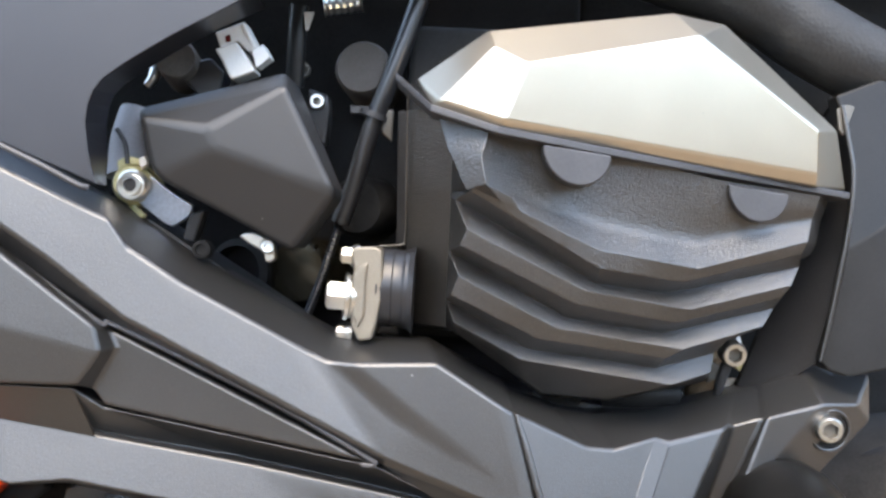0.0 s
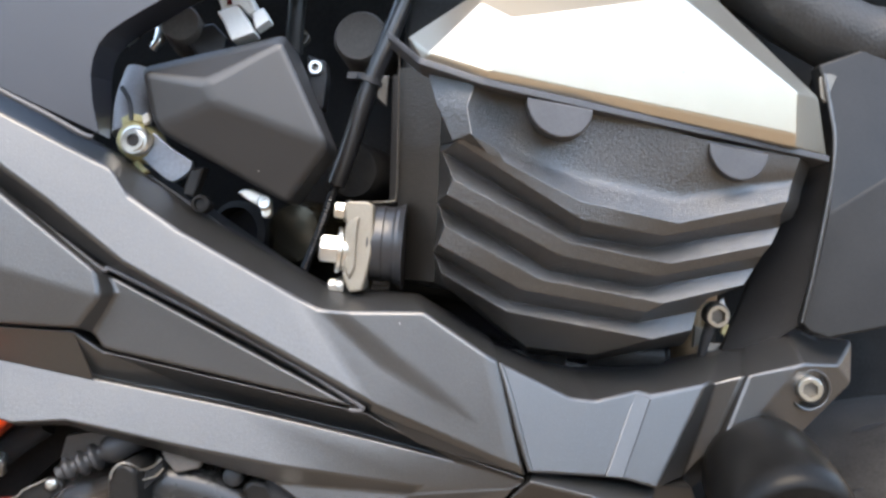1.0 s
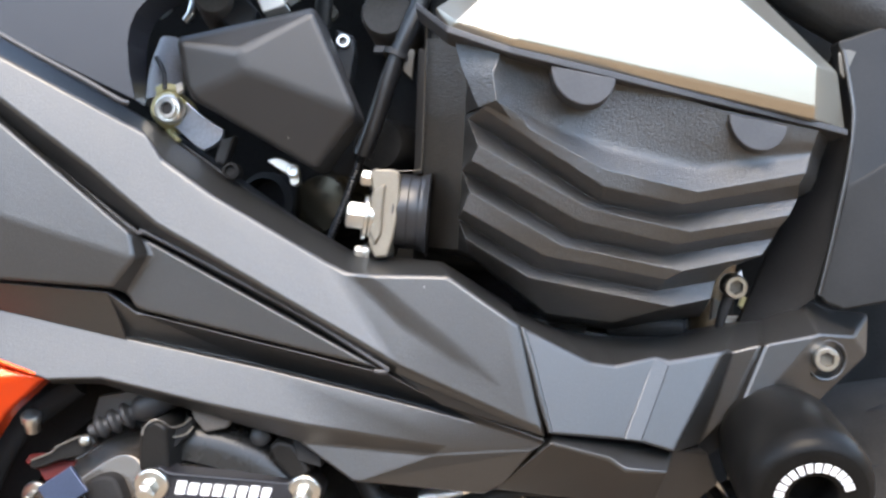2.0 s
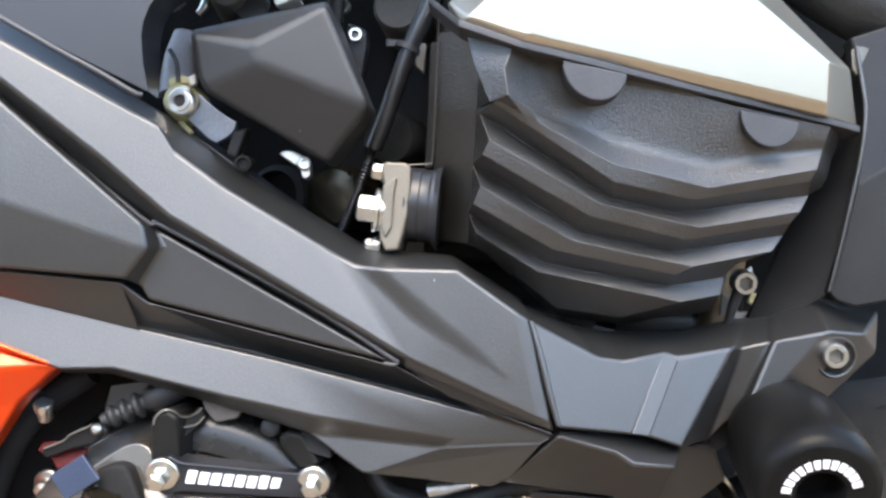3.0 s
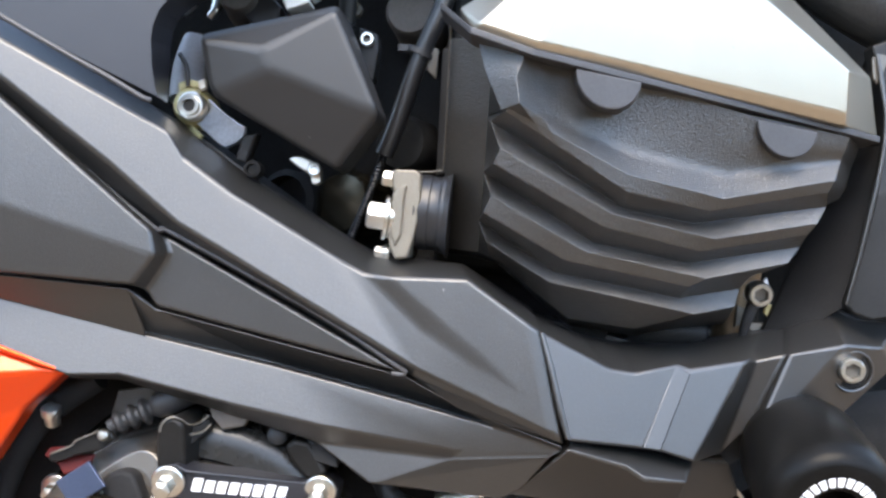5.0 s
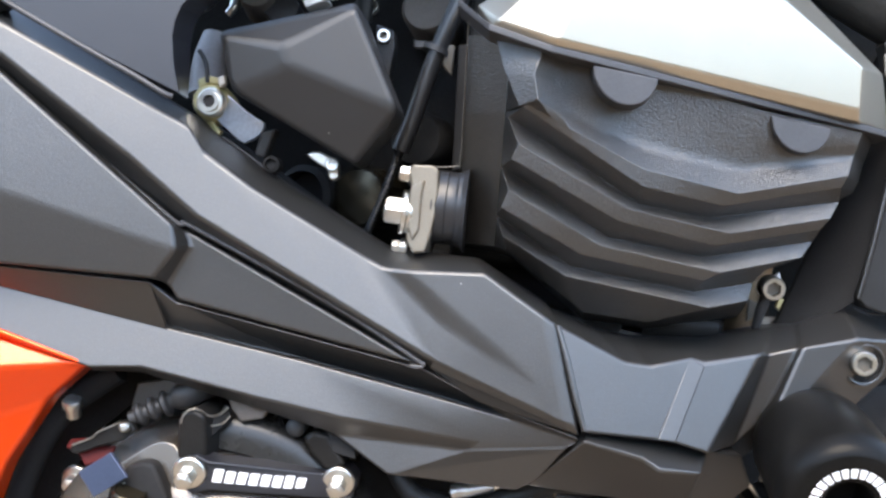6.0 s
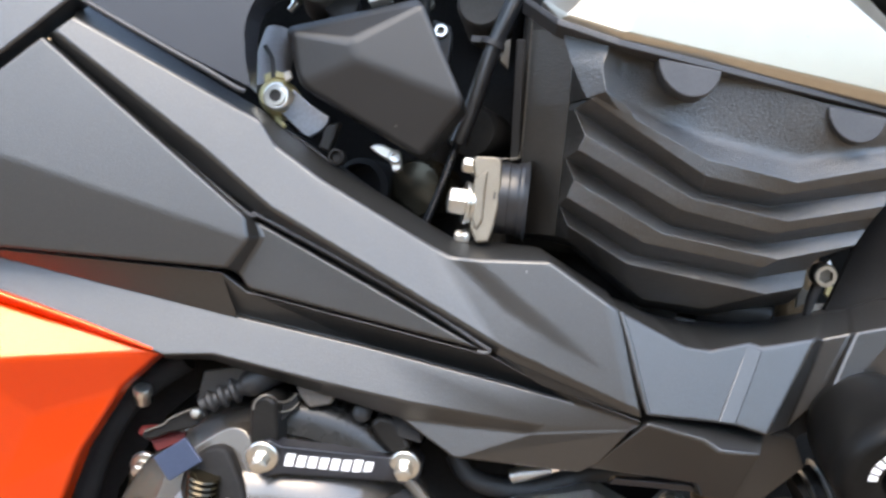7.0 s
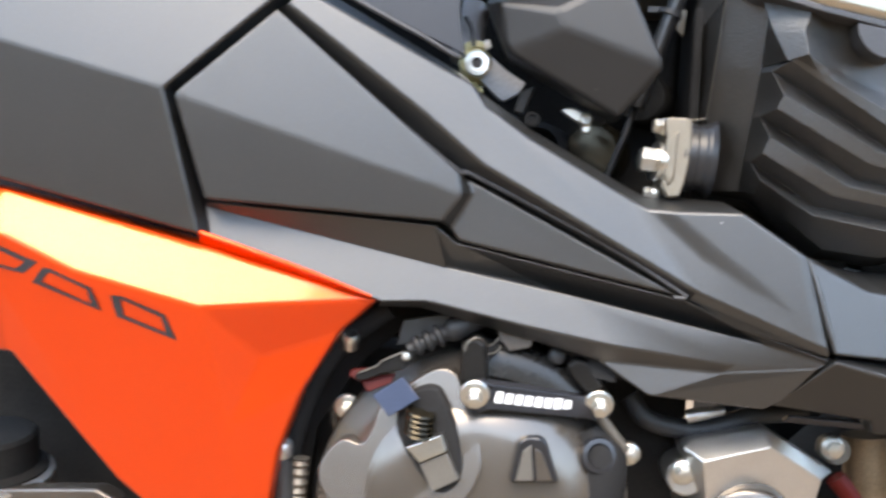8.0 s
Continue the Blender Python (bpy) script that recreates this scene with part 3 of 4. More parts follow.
part("gasket", bm, GASKET, ribbed, "dark rubber gasket under the cap", bevel=0.5)
for c in ((46.7, 86, 90.2), (119.4, 58, 81.6)):
    half = [(12.3 * math.cos(math.pi * (1 + k / 20)), 12.3 * math.sin(math.pi * (1 + k / 20))) for k in range(21)]
    bm = slab([(c[0] + x, c[1] - 0.2 * x, c[2] + z - 0.1 * x) for x, z in half], 12)
    part("round_plug", bm, GASKET, ribbed, "round dark rubber plug half under the cap", bevel=0.7, crease=25)

# ---- dark masses behind: frame spar under the covers, engine, cylinder ----
bm = slab([(-420, 50, 40), (-215, 50, 92), (-130, 40, 60), (-134.3, 34, 68.9), (-42.2, 34, 13.6), (-2.9, 34, 13.3), (30.4, 22, -3.7), (101.4, 4, -16.1), (152.4, -8, -4.4), (186, -8, -6.8),
           (170.7, 4, -32.6), (124, 8, -59), (100.4, 20, -76.1), (28.4, 30, -74.3), (-34.7, 36, -74), (-94.6, 40, -52), (-162.7, 40, -42.1), (-420, 50, -40)], 30)
part("frame", bm, BLACK, bike, "black painted steel frame spar behind the covers")
bm = block((-260, -150, -70), (-18, -34, 230))
part("engine_block", bm, ENGINE, bike, "black engine block in deep shadow", bevel=4)
bm = block((-18, -150, 14), (120, 8, 150))
part("cylinder_block", bm, ENGINE, bike, "black cylinder block behind the ribbed cover", bevel=3)
bm = block((-260, -160, -420), (0, -20, -70))
part("crankcase", bm, ENGINE, bike, "black crankcase behind the clutch cover", bevel=6)

# next three: dark blocks added to plug gaps that should stay black
part("back_filler", block((40, -170, -60), (150, -70, 64)), ENGINE, bike, "black filler block low behind the cylinder", bevel=4)
part("top_filler", block((-80, -150, 152), (62, -45, 320)), DEEP, bike, "black filler block above the cylinder", bevel=4)
part("hose_filler", block((60, -150, 60), (330, -50, 300)), ENGINE, bike, "dark filler block above the hose", bevel=5)
part("radiator", block((-460, -120, -460), (-200, -40, 10)), ENGINE, bike, "dark radiator mass behind the shroud", bevel=5)
part("swingarm_mass", block((60, -330, -420), (400, -230, 80)), ENGINE, bike, "dark swingarm and linkage mass", bevel=5)

# ---- throttle cover and the small parts round it ----
box = {"a": (-121.6, 46, 103), "b": (-64.3, 42, 120.7), "c": (-38.4, 70.5, 72.1), "d": (-55.8, 58, 49.8), "e": (-108.7, 63, 75.6), "f": (-87, 71.5, 93.3), "g": (-83.1, 72, 86.1),
       "a2": (-113.5, 65.5, 97.6), "b2": (-58.9, 71.5, 110.9)}
bm = shell(box, ["a b b2 f a2", "a2 f g e", "f b2 c g", "e g c d", "a a2 e", "b c b2"], 24)
part("throttle_cover", bm, MATT, bike, "dark grey plastic throttle cover shaped like a low pyramid", bevel=2.8, steps=4)

cable = part("clutch_cable", tube([(-14.2, 16, 158.7), (-23.6, 16, 128.6), (-32.3, 14, 103.8), (-39.7, 12, 76.2), (-44.3, 11, 62.3)], 4.1), CABLE, bike, "black sleeved clutch cable")
part("cable_outer", tube([(-43.9, 11, 63.5), (-50.5, 10, 40.6), (-58.4, 8, 17.4), (-64.3, 4, -3.6)], 2.1, 12, ridges=32), CABLE, cable, "thin ribbed black cable casing")
bm = lathe((-31.6, 14, 108.8), (0.33, 0, 1), [(4.2, -1.2), (6.0, -1.2), (6.0, 1.2), (4.2, 1.2)], 28)
block((-42, 8, 110), (-32, 12, 113), bm)
part("cable_clamp", bm, BLACK, cable, "black cable clamp")
part("clamp_tab", slab([(-28.6, 16, 111.1), (-23.3, 14, 111.7), (-23.7, 12, 98.3), (-27.7, 14, 101.5)], 3), TAN_METAL, cable, "dull metal clamp tab", bevel=0.6)

tensioner = part("chain_tensioner", slab([(-34.5, 51, 50.8), (-33.1, 52, 52.7), (-24.3, 52, 53.1), (-22, 52, 51.6), (-21.4, 52, 41.4), (-22, 52, 32.1), (-23.2, 52, 23.8), (-24.9, 51, 17), (-30.3, 50, 16.1), (-33.2, 50, 21.9), (-34.1, 50, 33.1), (-32.9, 51, 43)], 34), CAST_TAN, bike, "cast tan-grey metal chain tensioner body", bevel=1.8)
part("web", slab([(-33.2, 52.4, 42.4), (-30.1, 53, 45.8), (-27.2, 53, 47), (-28, 53, 40.8), (-28.1, 53, 33.4), (-28, 52.4, 26), (-30.5, 51.6, 21.2), (-32.9, 51.4, 26.6), (-33.5, 51.6, 34.4)], 3), CAST_TAN, tensioner, bevel=1.1)
neck_foot = (-24.1, 36, 37)
part("neck", lathe(neck_foot, (1, 0, -0.02), [(13, -3), (15.8, 0), (15.9, 5.7), (15.5, 6.2), (15.5, 9.5), (15.8, 10.1), (16.2, 10.5), (16.4, 11.1), (16.4, 11.6), (16.9, 12.6), (18.4, 14.4)], 56), NECK, tensioner, "smooth black round neck with a rolled lip", smooth=35)
flange_bolt((-33, 44, 49), (-1, 0.2, 0.05), tensioner, 4.6, 3.6, 6.0)
flange_bolt((-34, 44, 33), (-1, 0.2, 0.05), tensioner, 8.5, 6.2, 10.0, "large bright hexagon plug bolt")
flange_bolt((-35, 40, 18.5), (-1, 0.2, 0.05), tensioner, 3.6, 2.8, 5.0)
part("washer", lathe((-35.5, 44, 33), (-1, 0.2, 0.05), [(9.3, 0), (9.3, 1.4)], 32), STEEL, tensioner, "bright sealing washer")

lever = part("bracket", slab([(-116.5, 42, 77.1), (-112.5, 42, 74), (-108.8, 42, 71.2), (-104, 42, 68.4), (-99.5, 42, 66.1), (-100, 40.5, 64), (-101.4, 38.5, 62), (-104.4, 37, 59.6), (-109.4, 35.5, 57.2), (-112.4, 36.2, 58.4), (-121.5, 41, 66.2), (-124.1, 42, 69)], 3), ZINC, bike, "zinc-plated lever arm beside the throttle cover", bevel=0.6)
part("collar", lathe((-124.2, 40, 73.6), (-0.1, 1, 0.1), [(8.0, -12), (8.6, -5), (7.8, 2), (6.2, 4.5)], 28), YELLOW, lever, "aged yellow plastic collar")
part("ring", lathe((-122.4, 45, 72.7), (-0.05, 1, 0.0), [(6.2, -2), (6.2, 1.2), (5.4, 2), (4.4, 2), (4.2, 3.4), (2.7, 3.4), (2.5, 1)], 32), STEEL, lever, "bright ring nut")
# dark disc filling the ring, its colour standing for shade in the hole
part("hole_shade", lathe((-122.4, 45, 72.7), (-0.05, 1, 0.0), [(2.6, 0), (2.6, 2.2), (0, 2.2)], 24), DARK, lever)
part("yellow_tab", slab([(-129.9, 44, 82.2), (-127.4, 44, 83.6), (-124.7, 44, 84.3), (-122, 44, 84), (-119.3, 44, 83), (-119, 44, 80.1), (-121.6, 44, 80.8), (-124.4, 44, 80.8), (-126.8, 44, 79.8), (-129, 44, 78.2)], 5), YELLOW, lever, "aged yellow plastic band", bevel=0.8)
part("yellow_tab", slab([(-131, 38, 72.6), (-127.6, 39, 71.4), (-121.6, 39, 63.4), (-119, 39, 61.2), (-121, 38, 59.6), (-125.4, 38, 62.8)], 4), YELLOW, lever, "aged yellow plastic band", bevel=0.8)
part("white_clip", slab([(-120.5, 46, 83.3), (-117.8, 46, 84.8), (-116.7, 46, 81.2), (-119.4, 46, 79.2)], 3), WHITE, lever, "small white clip", bevel=0.6)
part("pipe", tube([(-127.8, 26, 104), (-129.6, 30, 91.2), (-128.7, 34, 76.4)], 8.0), GREY, lever, "light grey pipe")
part("wire", tube([(-130.3, 44, 94.8), (-126.7, 44, 89.2), (-125.3, 44, 81.2)], 1.0, 8), BLACK, lever)

conn = part("connector", slab([(-92.3, 46, 127.7), (-83.9, 46, 130.9), (-80.9, 46, 127.2), (-75.9, 46, 119.9), (-85.4, 46, 115.9), (-89.5, 46, 123.7)], 12), WHITE, bike, "white nylon wiring connector", bevel=0.9)
part("latch", slab([(-78.2, 45, 128), (-73.8, 44, 131), (-70.5, 44, 125.9), (-76, 45, 121.2)], 8), WHITE, conn, bevel=0.7)
part("plug", slab([(-92.7, 45, 134.6), (-81.4, 45, 139.3), (-75.5, 44, 129.3), (-79.1, 44, 127.3), (-83.7, 45, 131.2), (-90.5, 45, 128.5)], 10), WHITE, conn, bevel=0.8)
part("rib", slab([(-82.4, 46.2, 138), (-81.3, 46.2, 138.5), (-76.1, 45.4, 129.4), (-77.5, 45.4, 128.4)], 3), WHITE, conn, bevel=0.4)
part("red_mark", slab([(-88.5, 45.6, 133.1), (-86.7, 45.6, 133.8), (-86.1, 45.6, 131.1), (-88.2, 45.6, 130.6)], 0.9), RED, conn, "red insulation mark")
part("rubber_cap", lathe((-112.3, 28, 125.6), (0.1, 1, 0.1), [(8.6, -20), (8.6, 2), (7.6, 4), (0, 4.4)], 32), RUBBER, bike, "round brown-grey rubber cap")
part("hexagon_cap", turned((-101.5, 24, 119.8), (0.1, 1, 0.0), ngon(8.5, 6, 0.3), -16, 2), TANK, bike, "dark blue-grey hexagonal cap", bevel=1.0)
part("round_cover", lathe((-38.4, 0, 130.9), (-0.1, 1, 0.1), [(12.5, -30), (12.5, 1), (11, 4), (0, 5)], 36), RUBBER, bike, "large round dark rubber cover")
part("pipe_stub", tube([(-122.3, 24, 124.1), (-122.8, 26, 118.8), (-125.3, 26, 115.3)], [2.6, 2.2, 1.6], 12), STEEL, bike, "small bright metal pipe stub")
part("pipe_stub", tube([(-137.4, 26, 117.1), (-135, 26, 118.6), (-134.7, 22, 121.5)], 1.8, 12), STEEL, bike, "small bright metal pipe stub")
mount = part("sensor_mount", slab([(-60.9, 10, 120), (-52.2, 10, 117.4), (-51.3, 10, 110.4), (-52.8, 8, 96.1), (-59, 8, 98.3)], 12), BLACK, bike, "black plastic sensor mount", bevel=1.2)
socket_bolt((-56.5, 10, 114.2), (0, 1, 0.0), mount, 3.3, 2.4)
part("small_ring", lathe((-65, 4, 129.1), (0, 1, 0), [(3.4, -3), (3.4, 1), (2.2, 1), (2.0, -2)], 24), TAN_METAL, bike, "small dull metal ring")
part("hose_clamp", tube([(-55.7, 8, 156.0), (-47.75, 8.0, 157.35), (-39.8, 8, 158.7)], 4.2, 20, ridges=6, dip=0.16), STEEL, bike, "bright ridged hose clamp")
part("strap", tube([(-65.3, 16, 153.7), (-65.8, 16, 136.3), (-66.2, 14, 119.4)], 4.0), NYLON, bike, "black glossy hose")
part("white_strip", slab([(-62.6, 20, 150.2), (-58.5, 20, 150.4), (-60.5, 20, 142.9), (-61.5, 20, 142.9)], 2), WHITE, bike, "thin white plastic strip")
arm = part("linkage_arm", slab([(-101.2, 40, 62.7), (-94.8, 40, 64.5), (-99.3, 38, 51.3), (-104.1, 38, 52.4)], 8), BLACK, bike, "black linkage arm", bevel=1.2)
part("screw", lathe((-94.7, 42, 48.6), (0, 1, 0), [(3.6, -6), (3.6, 1.5), (2.4, 2.2), (2.2, 0.4), (0, 0.4)], 24), DEEP, arm, "black screw")
part("clip", slab([(-81.7, 36, 54.7), (-79, 36, 56.2), (-75.9, 36, 56.4), (-72, 36, 55), (-69, 36, 53.3), (-67.1, 36, 51.7), (-66.6, 36, 46), (-68.6, 36, 44.4), (-70.6, 36, 45), (-71.6, 36, 49), (-75, 36, 50.6), (-77.9, 36, 52.1)], 5), STEEL, bike, "bright bent metal clip", bevel=0.8)
part("clip_screw", lathe((-69.4, 38, 51), (0.1, 1, 0.1), [(3.0, -3), (3.0, 1), (2.4, 1.6), (1.4, 1.6), (1.2, 0.4), (0, 0.4)], 24), STEEL, bike, "small bright round screw")
part("round_housing", lathe((-38.6, -14, 70.7), (-0.3, 1, 0), [(14, -20), (14, 2), (12, 5), (0, 6)], 36), ENGINE, bike, "dark round housing")
part("boss", lathe((-62.2, -6, 40), (-0.3, 1, 0), [(16, -20), (16, 2), (13, 6), (0, 7)], 36), BRONZE, bike, "dark bronze round boss")
part("inlet", lathe((-89.4, -10, 38.5), (-0.3, 1, 0), [(15, -20), (15, 6), (12, 8), (11, 0), (0, 0)], 36), DEEP, bike, "black rubber inlet stub")
# pale tube along the wall's edge draws its lit line in colour
part("wall_edge", tube([(-14.3, 67, 111.8), (-14.1, 55.5, 85.4), (-14.2, 42.5, 57.8), (-15.7, 41.5, 54.5), (-24.1, 40.5, 53.5)], 0.25, 8), TAN_METAL, bike, "thin pale tube painting the lit edge of the cylinder wall")
part("wall_ridge", slab([(-20.7, 24, 110), (-16.6, 24, 110.3), (-14.9, 24, 54.7), (-19, 20, 53.6)], 10), DEEP, bike, "black cylinder edge", bevel=1)

# ---- beside and under the ribbed cover ----
lug = part("earth_lug", tube([(123.8, 14, 10.6), (122.4, 12, 4.1), (121.2, 8, -6.3)], [2.6, 2.4, 1.4], 14), BLACK, bike, "black cable lug under a bolt")
socket_bolt((125.1, 17, 15.1), (0.05, 1, -0.15), lug, 5.4, 3.4)
part("tab", slab([(126.1, 12, 19.3), (129.3, 12, 22.6), (130.6, 12, 18.7), (128.3, 12, 10.9), (124.3, 12, 10.6)], 3), ALLOY, lug, "bright metal tab", bevel=0.6)
part("exhaust_stub", lathe((125.9, -30, -2.6), (0.1, 0, 1), [(9, -60), (9, 40)], 28), PIPE, bike, "tan heat-stained metal pipe")
part("light_tab", slab([(121.8, -6, 9), (127.1, -6, 6.8), (126, -8, 0.8), (122, -8, -1.6)], 3), TAN_METAL, bike, "tan metal tab", bevel=0.6)
part("tan_tab", slab([(135, -4, 11.5), (137.2, -4, 9.8), (135.6, -4, 4.5), (133.4, -4, 6.4)], 3), YELLOW, bike, "small tan plastic tab", bevel=0.6)
part("tan_tab", slab([(128.1, -4, 1.2), (134.2, -4, 1.7), (130, -4, -3.9), (127, -4, -4.6)], 3), TAN_METAL, bike, "small tan metal tab", bevel=0.6)
bm = tube([(73.9, 4, -7.5), (87.1, 8, -5.1), (104, 6, -5.4)], [8, 9, 7], 20)
part("oil_boss", bm, SATIN, bike, "glossy black cast boss under the ribbed cover")
part("oil_boss", lathe((107.5, -2, -5.6), (1, 0.3, 0), [(6, -4), (6, 2), (5, 3), (0, 3)], 24), GLOSS, bike, "glossy black cast boss")
part("oil_boss", lathe((53.4, 16, -5.4), (0, 1, -0.3), [(9, -20), (9, 2), (7, 4), (0, 5)], 32), ENGINE, bike, "dark cast boss")
part("lower_casting", block((-40, -60, -60), (108, -8, 18)), DEEP, bike, "dark casting under the ribbed cover", bevel=4)

# ---- blade panel and hose ----
blade = {
    "a": (162.7, 18, 125.7), "b": (168.4, 20, 105.1), "c": (169.7, 22, 84.4), "d": (168.2, 22, 60.3), "e": (165.1, 20, 38.4), "f": (161, 18, 13.8),
    "g": (212.6, 10, 147.2), "h": (192.4, 25, 78.3), "k": (163, 22, 10.4), "l": (170.1, 26, 8.4), "m": (213.8, 31, 20.5), "n": (220.2, 12, 125),
}
bm = shell(blade, ["a b c d h n g", "d e f k h", "k l m h", "h m n"], 10)
part("radiator_side_panel", bm, NYLON, bike, "satin black blade-shaped side panel", bevel=1.4)
part("panel_rim", tube([(164, 21.5, 121), (167.2, 22, 106.2), (169.5, 23, 91.6), (168.6, 23, 72.5), (166, 22, 50), (163.4, 20.6, 30), (161, 19.4, 14)], [0.9, 1.0, 1.0, 1.0, 1.0, 0.9, 0.8], 12), PLASTIC, bike, "rounded bright edge of the side panel")
inner = {"a": (163.6, 16, 123.7), "b": (169.2, 18, 105.4), "c": (170.5, 20, 84.7), "d": (169, 20, 60.4), "e": (165.5, 18, 35.9), "f": (162.1, 14, 13),
         "a2": (171.8, -20, 120.2), "b2": (172.4, -10, 87.4), "d2": (157.5, 0, 63.4), "e2": (145.7, 0, 34), "f2": (132.4, 0, -2.4), "g2": (149.4, 8, 1.6)}
part("inner_guard", shell(inner, ["a a2 b2 b", "b b2 d2 d c", "d d2 e2 e", "e e2 f2 g2 f"], 4), DEEP, bike, "black inner guard beside the cylinder cover")
part("panel_tip", slab([(163.2, 22, 110.5), (161.9, 22, 119.4), (166.9, 20, 121.7), (170.9, 18, 121.3), (165.4, 21, 108.4)], 2), TAN_METAL, bike, "thin light metal strap", bevel=0.5)
part("coolant_hose", tube([(60, 10, 190), (132.3, 0, 168.8), (157.1, 0, 154.8), (183, 0, 141.9), (213.6, 0, 133.1), (240, -10, 88)], 17.0, 32), HOSE, bike, "thick black woven coolant hose")

# ---- crash pad ----
foot, face = (142.5, 12, -41.7), (144.9, 72, -62.5)
way = tuple(b - a for a, b in zip(foot, face))
pad = part("crash_pad", lathe(face, way, [(15, -75), (17, -60), (22.5, -50), (24.6, -42), (25.4, -20), (25.2, -9), (24, -4), (22, -1), (20.3, 0), (10, 0), (9.2, -1), (9, -14), (0, -14)], 56), PAD, bike, "round black nylon crash pad with a bolt hole", smooth=60)
part("pad_rim", lathe(face, way, [(20.4, 0.1), (22.3, -0.8), (24.3, -3.8), (25.3, -8.8), (24.6, -9.2), (20.2, -3)], 64, caps=False), PAD, pad, "polished rounded rim")
turn = Vector((way[0], -way[1], way[2])).normalized().to_track_quat("Z", "Y").to_matrix()
for k in range(12):
    ang = radians(176 - k * 13.6)
    bm = bmesh.new()
    vs = []
    for h in (0.2, 0.6):
        for r, da in ((11.7, 0.085), (11.7, -0.085), (15.3, -0.085), (15.3, 0.085)):
            vs.append(bm.verts.new(at(face) + turn @ Vector((r * math.cos(ang + da), r * math.sin(ang + da), h + 0.05)) / 1000))
    for f in ((0, 1, 2, 3), (4, 5, 6, 7), (0, 1, 5, 4), (1, 2, 6, 5), (2, 3, 7, 6), (3, 0, 4, 7)):
        bm.faces.new([vs[i] for i in f])
    part("print_bar", bm, INK, pad)

# ---- rear tyre ----
bm = bmesh.new()
hub, R, r = at((322, -140, -340)), 0.245, 0.066
rings = []
for k in range(72):
    u = 2 * math.pi * k / 72
    ring = []
    for j in range(24):
        v = 2 * math.pi * j / 24
        groove = 0.004 if (k % 6 == 0 and abs(math.cos(v)) > 0.2 and math.cos(v) > 0) else 0
        q = R + (r - groove) * math.cos(v)
        ring.append(bm.verts.new(hub + Vector((q * math.cos(u), 1.25 * r * math.sin(v), q * math.sin(u)))))
    rings.append(ring)
for k in range(72):
    for j in range(24):
        bm.faces.new([rings[k][j], rings[(k + 1) % 72][j], rings[(k + 1) % 72][(j + 1) % 24], rings[k][(j + 1) % 24]])
tyre = part("tyre", bm, TYRE, bike, "dusty black tyre with cut grooves")

for a, b, c, d in (((235, -99.5, -49.7), (244.1, -101.5, -46), (254, -102.5, -43.3), (244.4, -98.5, -48)), ((220.2, -70, -78.9), (225.4, -70.5, -75.5), (230.6, -70.5, -73.9), (225.7, -69.5, -77.3))):
    part("tread_groove", slab([a, b, c, d], 3), DEEP, tyre, "dark cut tread groove")

# ---- clutch cover ----
hub = (-108.1, 44, -139.8)
axis = (0.08, 1, 0.02)
clutch = part("clutch_cover", lathe(hub, axis, [(77, -50), (77, -12), (75, -8), (66, -2), (62, 6), (50, 15), (40, 18), (0, 19)], 72), CLUTCH, bike, "glossy dark grey round clutch cover", smooth=50)
plate = part("name_plate", slab([(-116, 66, -78.3), (-113.7, 66, -74.5), (-107.7, 66, -72.6), (-103.5, 65, -74.7), (-59.9, 47, -79.3), (-55.9, 46, -76.4), (-49.5, 45, -76.5), (-45.5, 45, -80.9), (-46.5, 45, -87.4), (-52, 46, -90.9), (-57.5, 47, -89.7), (-103, 65, -86.5), (-108.2, 66, -88.4), (-113.8, 66, -86.4)], 14), TANK, bike, "dark name plate held by two bolts on the clutch cover", bevel=0.8)
for c in ((-110.2, 66, -79.8), (-52.8, 46, -82.2)):
    flange_bolt(c, (0.05, 1, -0.2), clutch, 6.8, 3.9, 9.5)
flange_bolt((-175.5, 26, -99.6), (0.05, 1, -0.2), clutch, 6.8, 3.9, 8.5)
flange_bolt((-34.6, 24, -109.1), (0.05, 1, -0.1), clutch, 6.0, 4.2, 6.0)
left, right = (-101, 64, -80.5), (-65, 50, -83.5)
for k in range(8):
    u0, u1 = (k + 0.06) / 8, (k + 0.8) / 8
    tall = 2.6 if k in (0, 6) else 2.1
    mid = [tuple(a + (b - a) * u for a, b in zip(left, right)) for u in (u0, u1)]
    bm = slab([(mid[0][0] - 0.4, mid[0][1] + 1.2, mid[0][2] - 2.3), (mid[1][0] - 0.4, mid[1][1] + 1.2, mid[1][2] - 2.3), (mid[1][0] + 0.4, mid[1][1] + 1.2, mid[1][2] + tall), (mid[0][0] + 0.4, mid[0][1] + 1.2, mid[0][2] + tall)], 1.6)
    part("print_bar", bm, INK, plate, "raised white mark" if k == 0 else "")
part("post", slab([(-117.6, 62, -76.7), (-118.2, 63.5, -60.5), (-116.2, 63.5, -56.4), (-111.6, 63.5, -54.5), (-106.9, 63.5, -57.1), (-105, 62, -76.4)], 30), SATIN, clutch, "black bolt post", bevel=2.4)
part("post", slab([(-58.6, 46, -78.9), (-65.9, 47, -71.8), (-69.7, 47, -65.7), (-65.9, 47, -61.8), (-58.9, 47, -62.6), (-50.1, 47, -74.8)], 24), SATIN, clutch, "black bolt post", bevel=2.4)
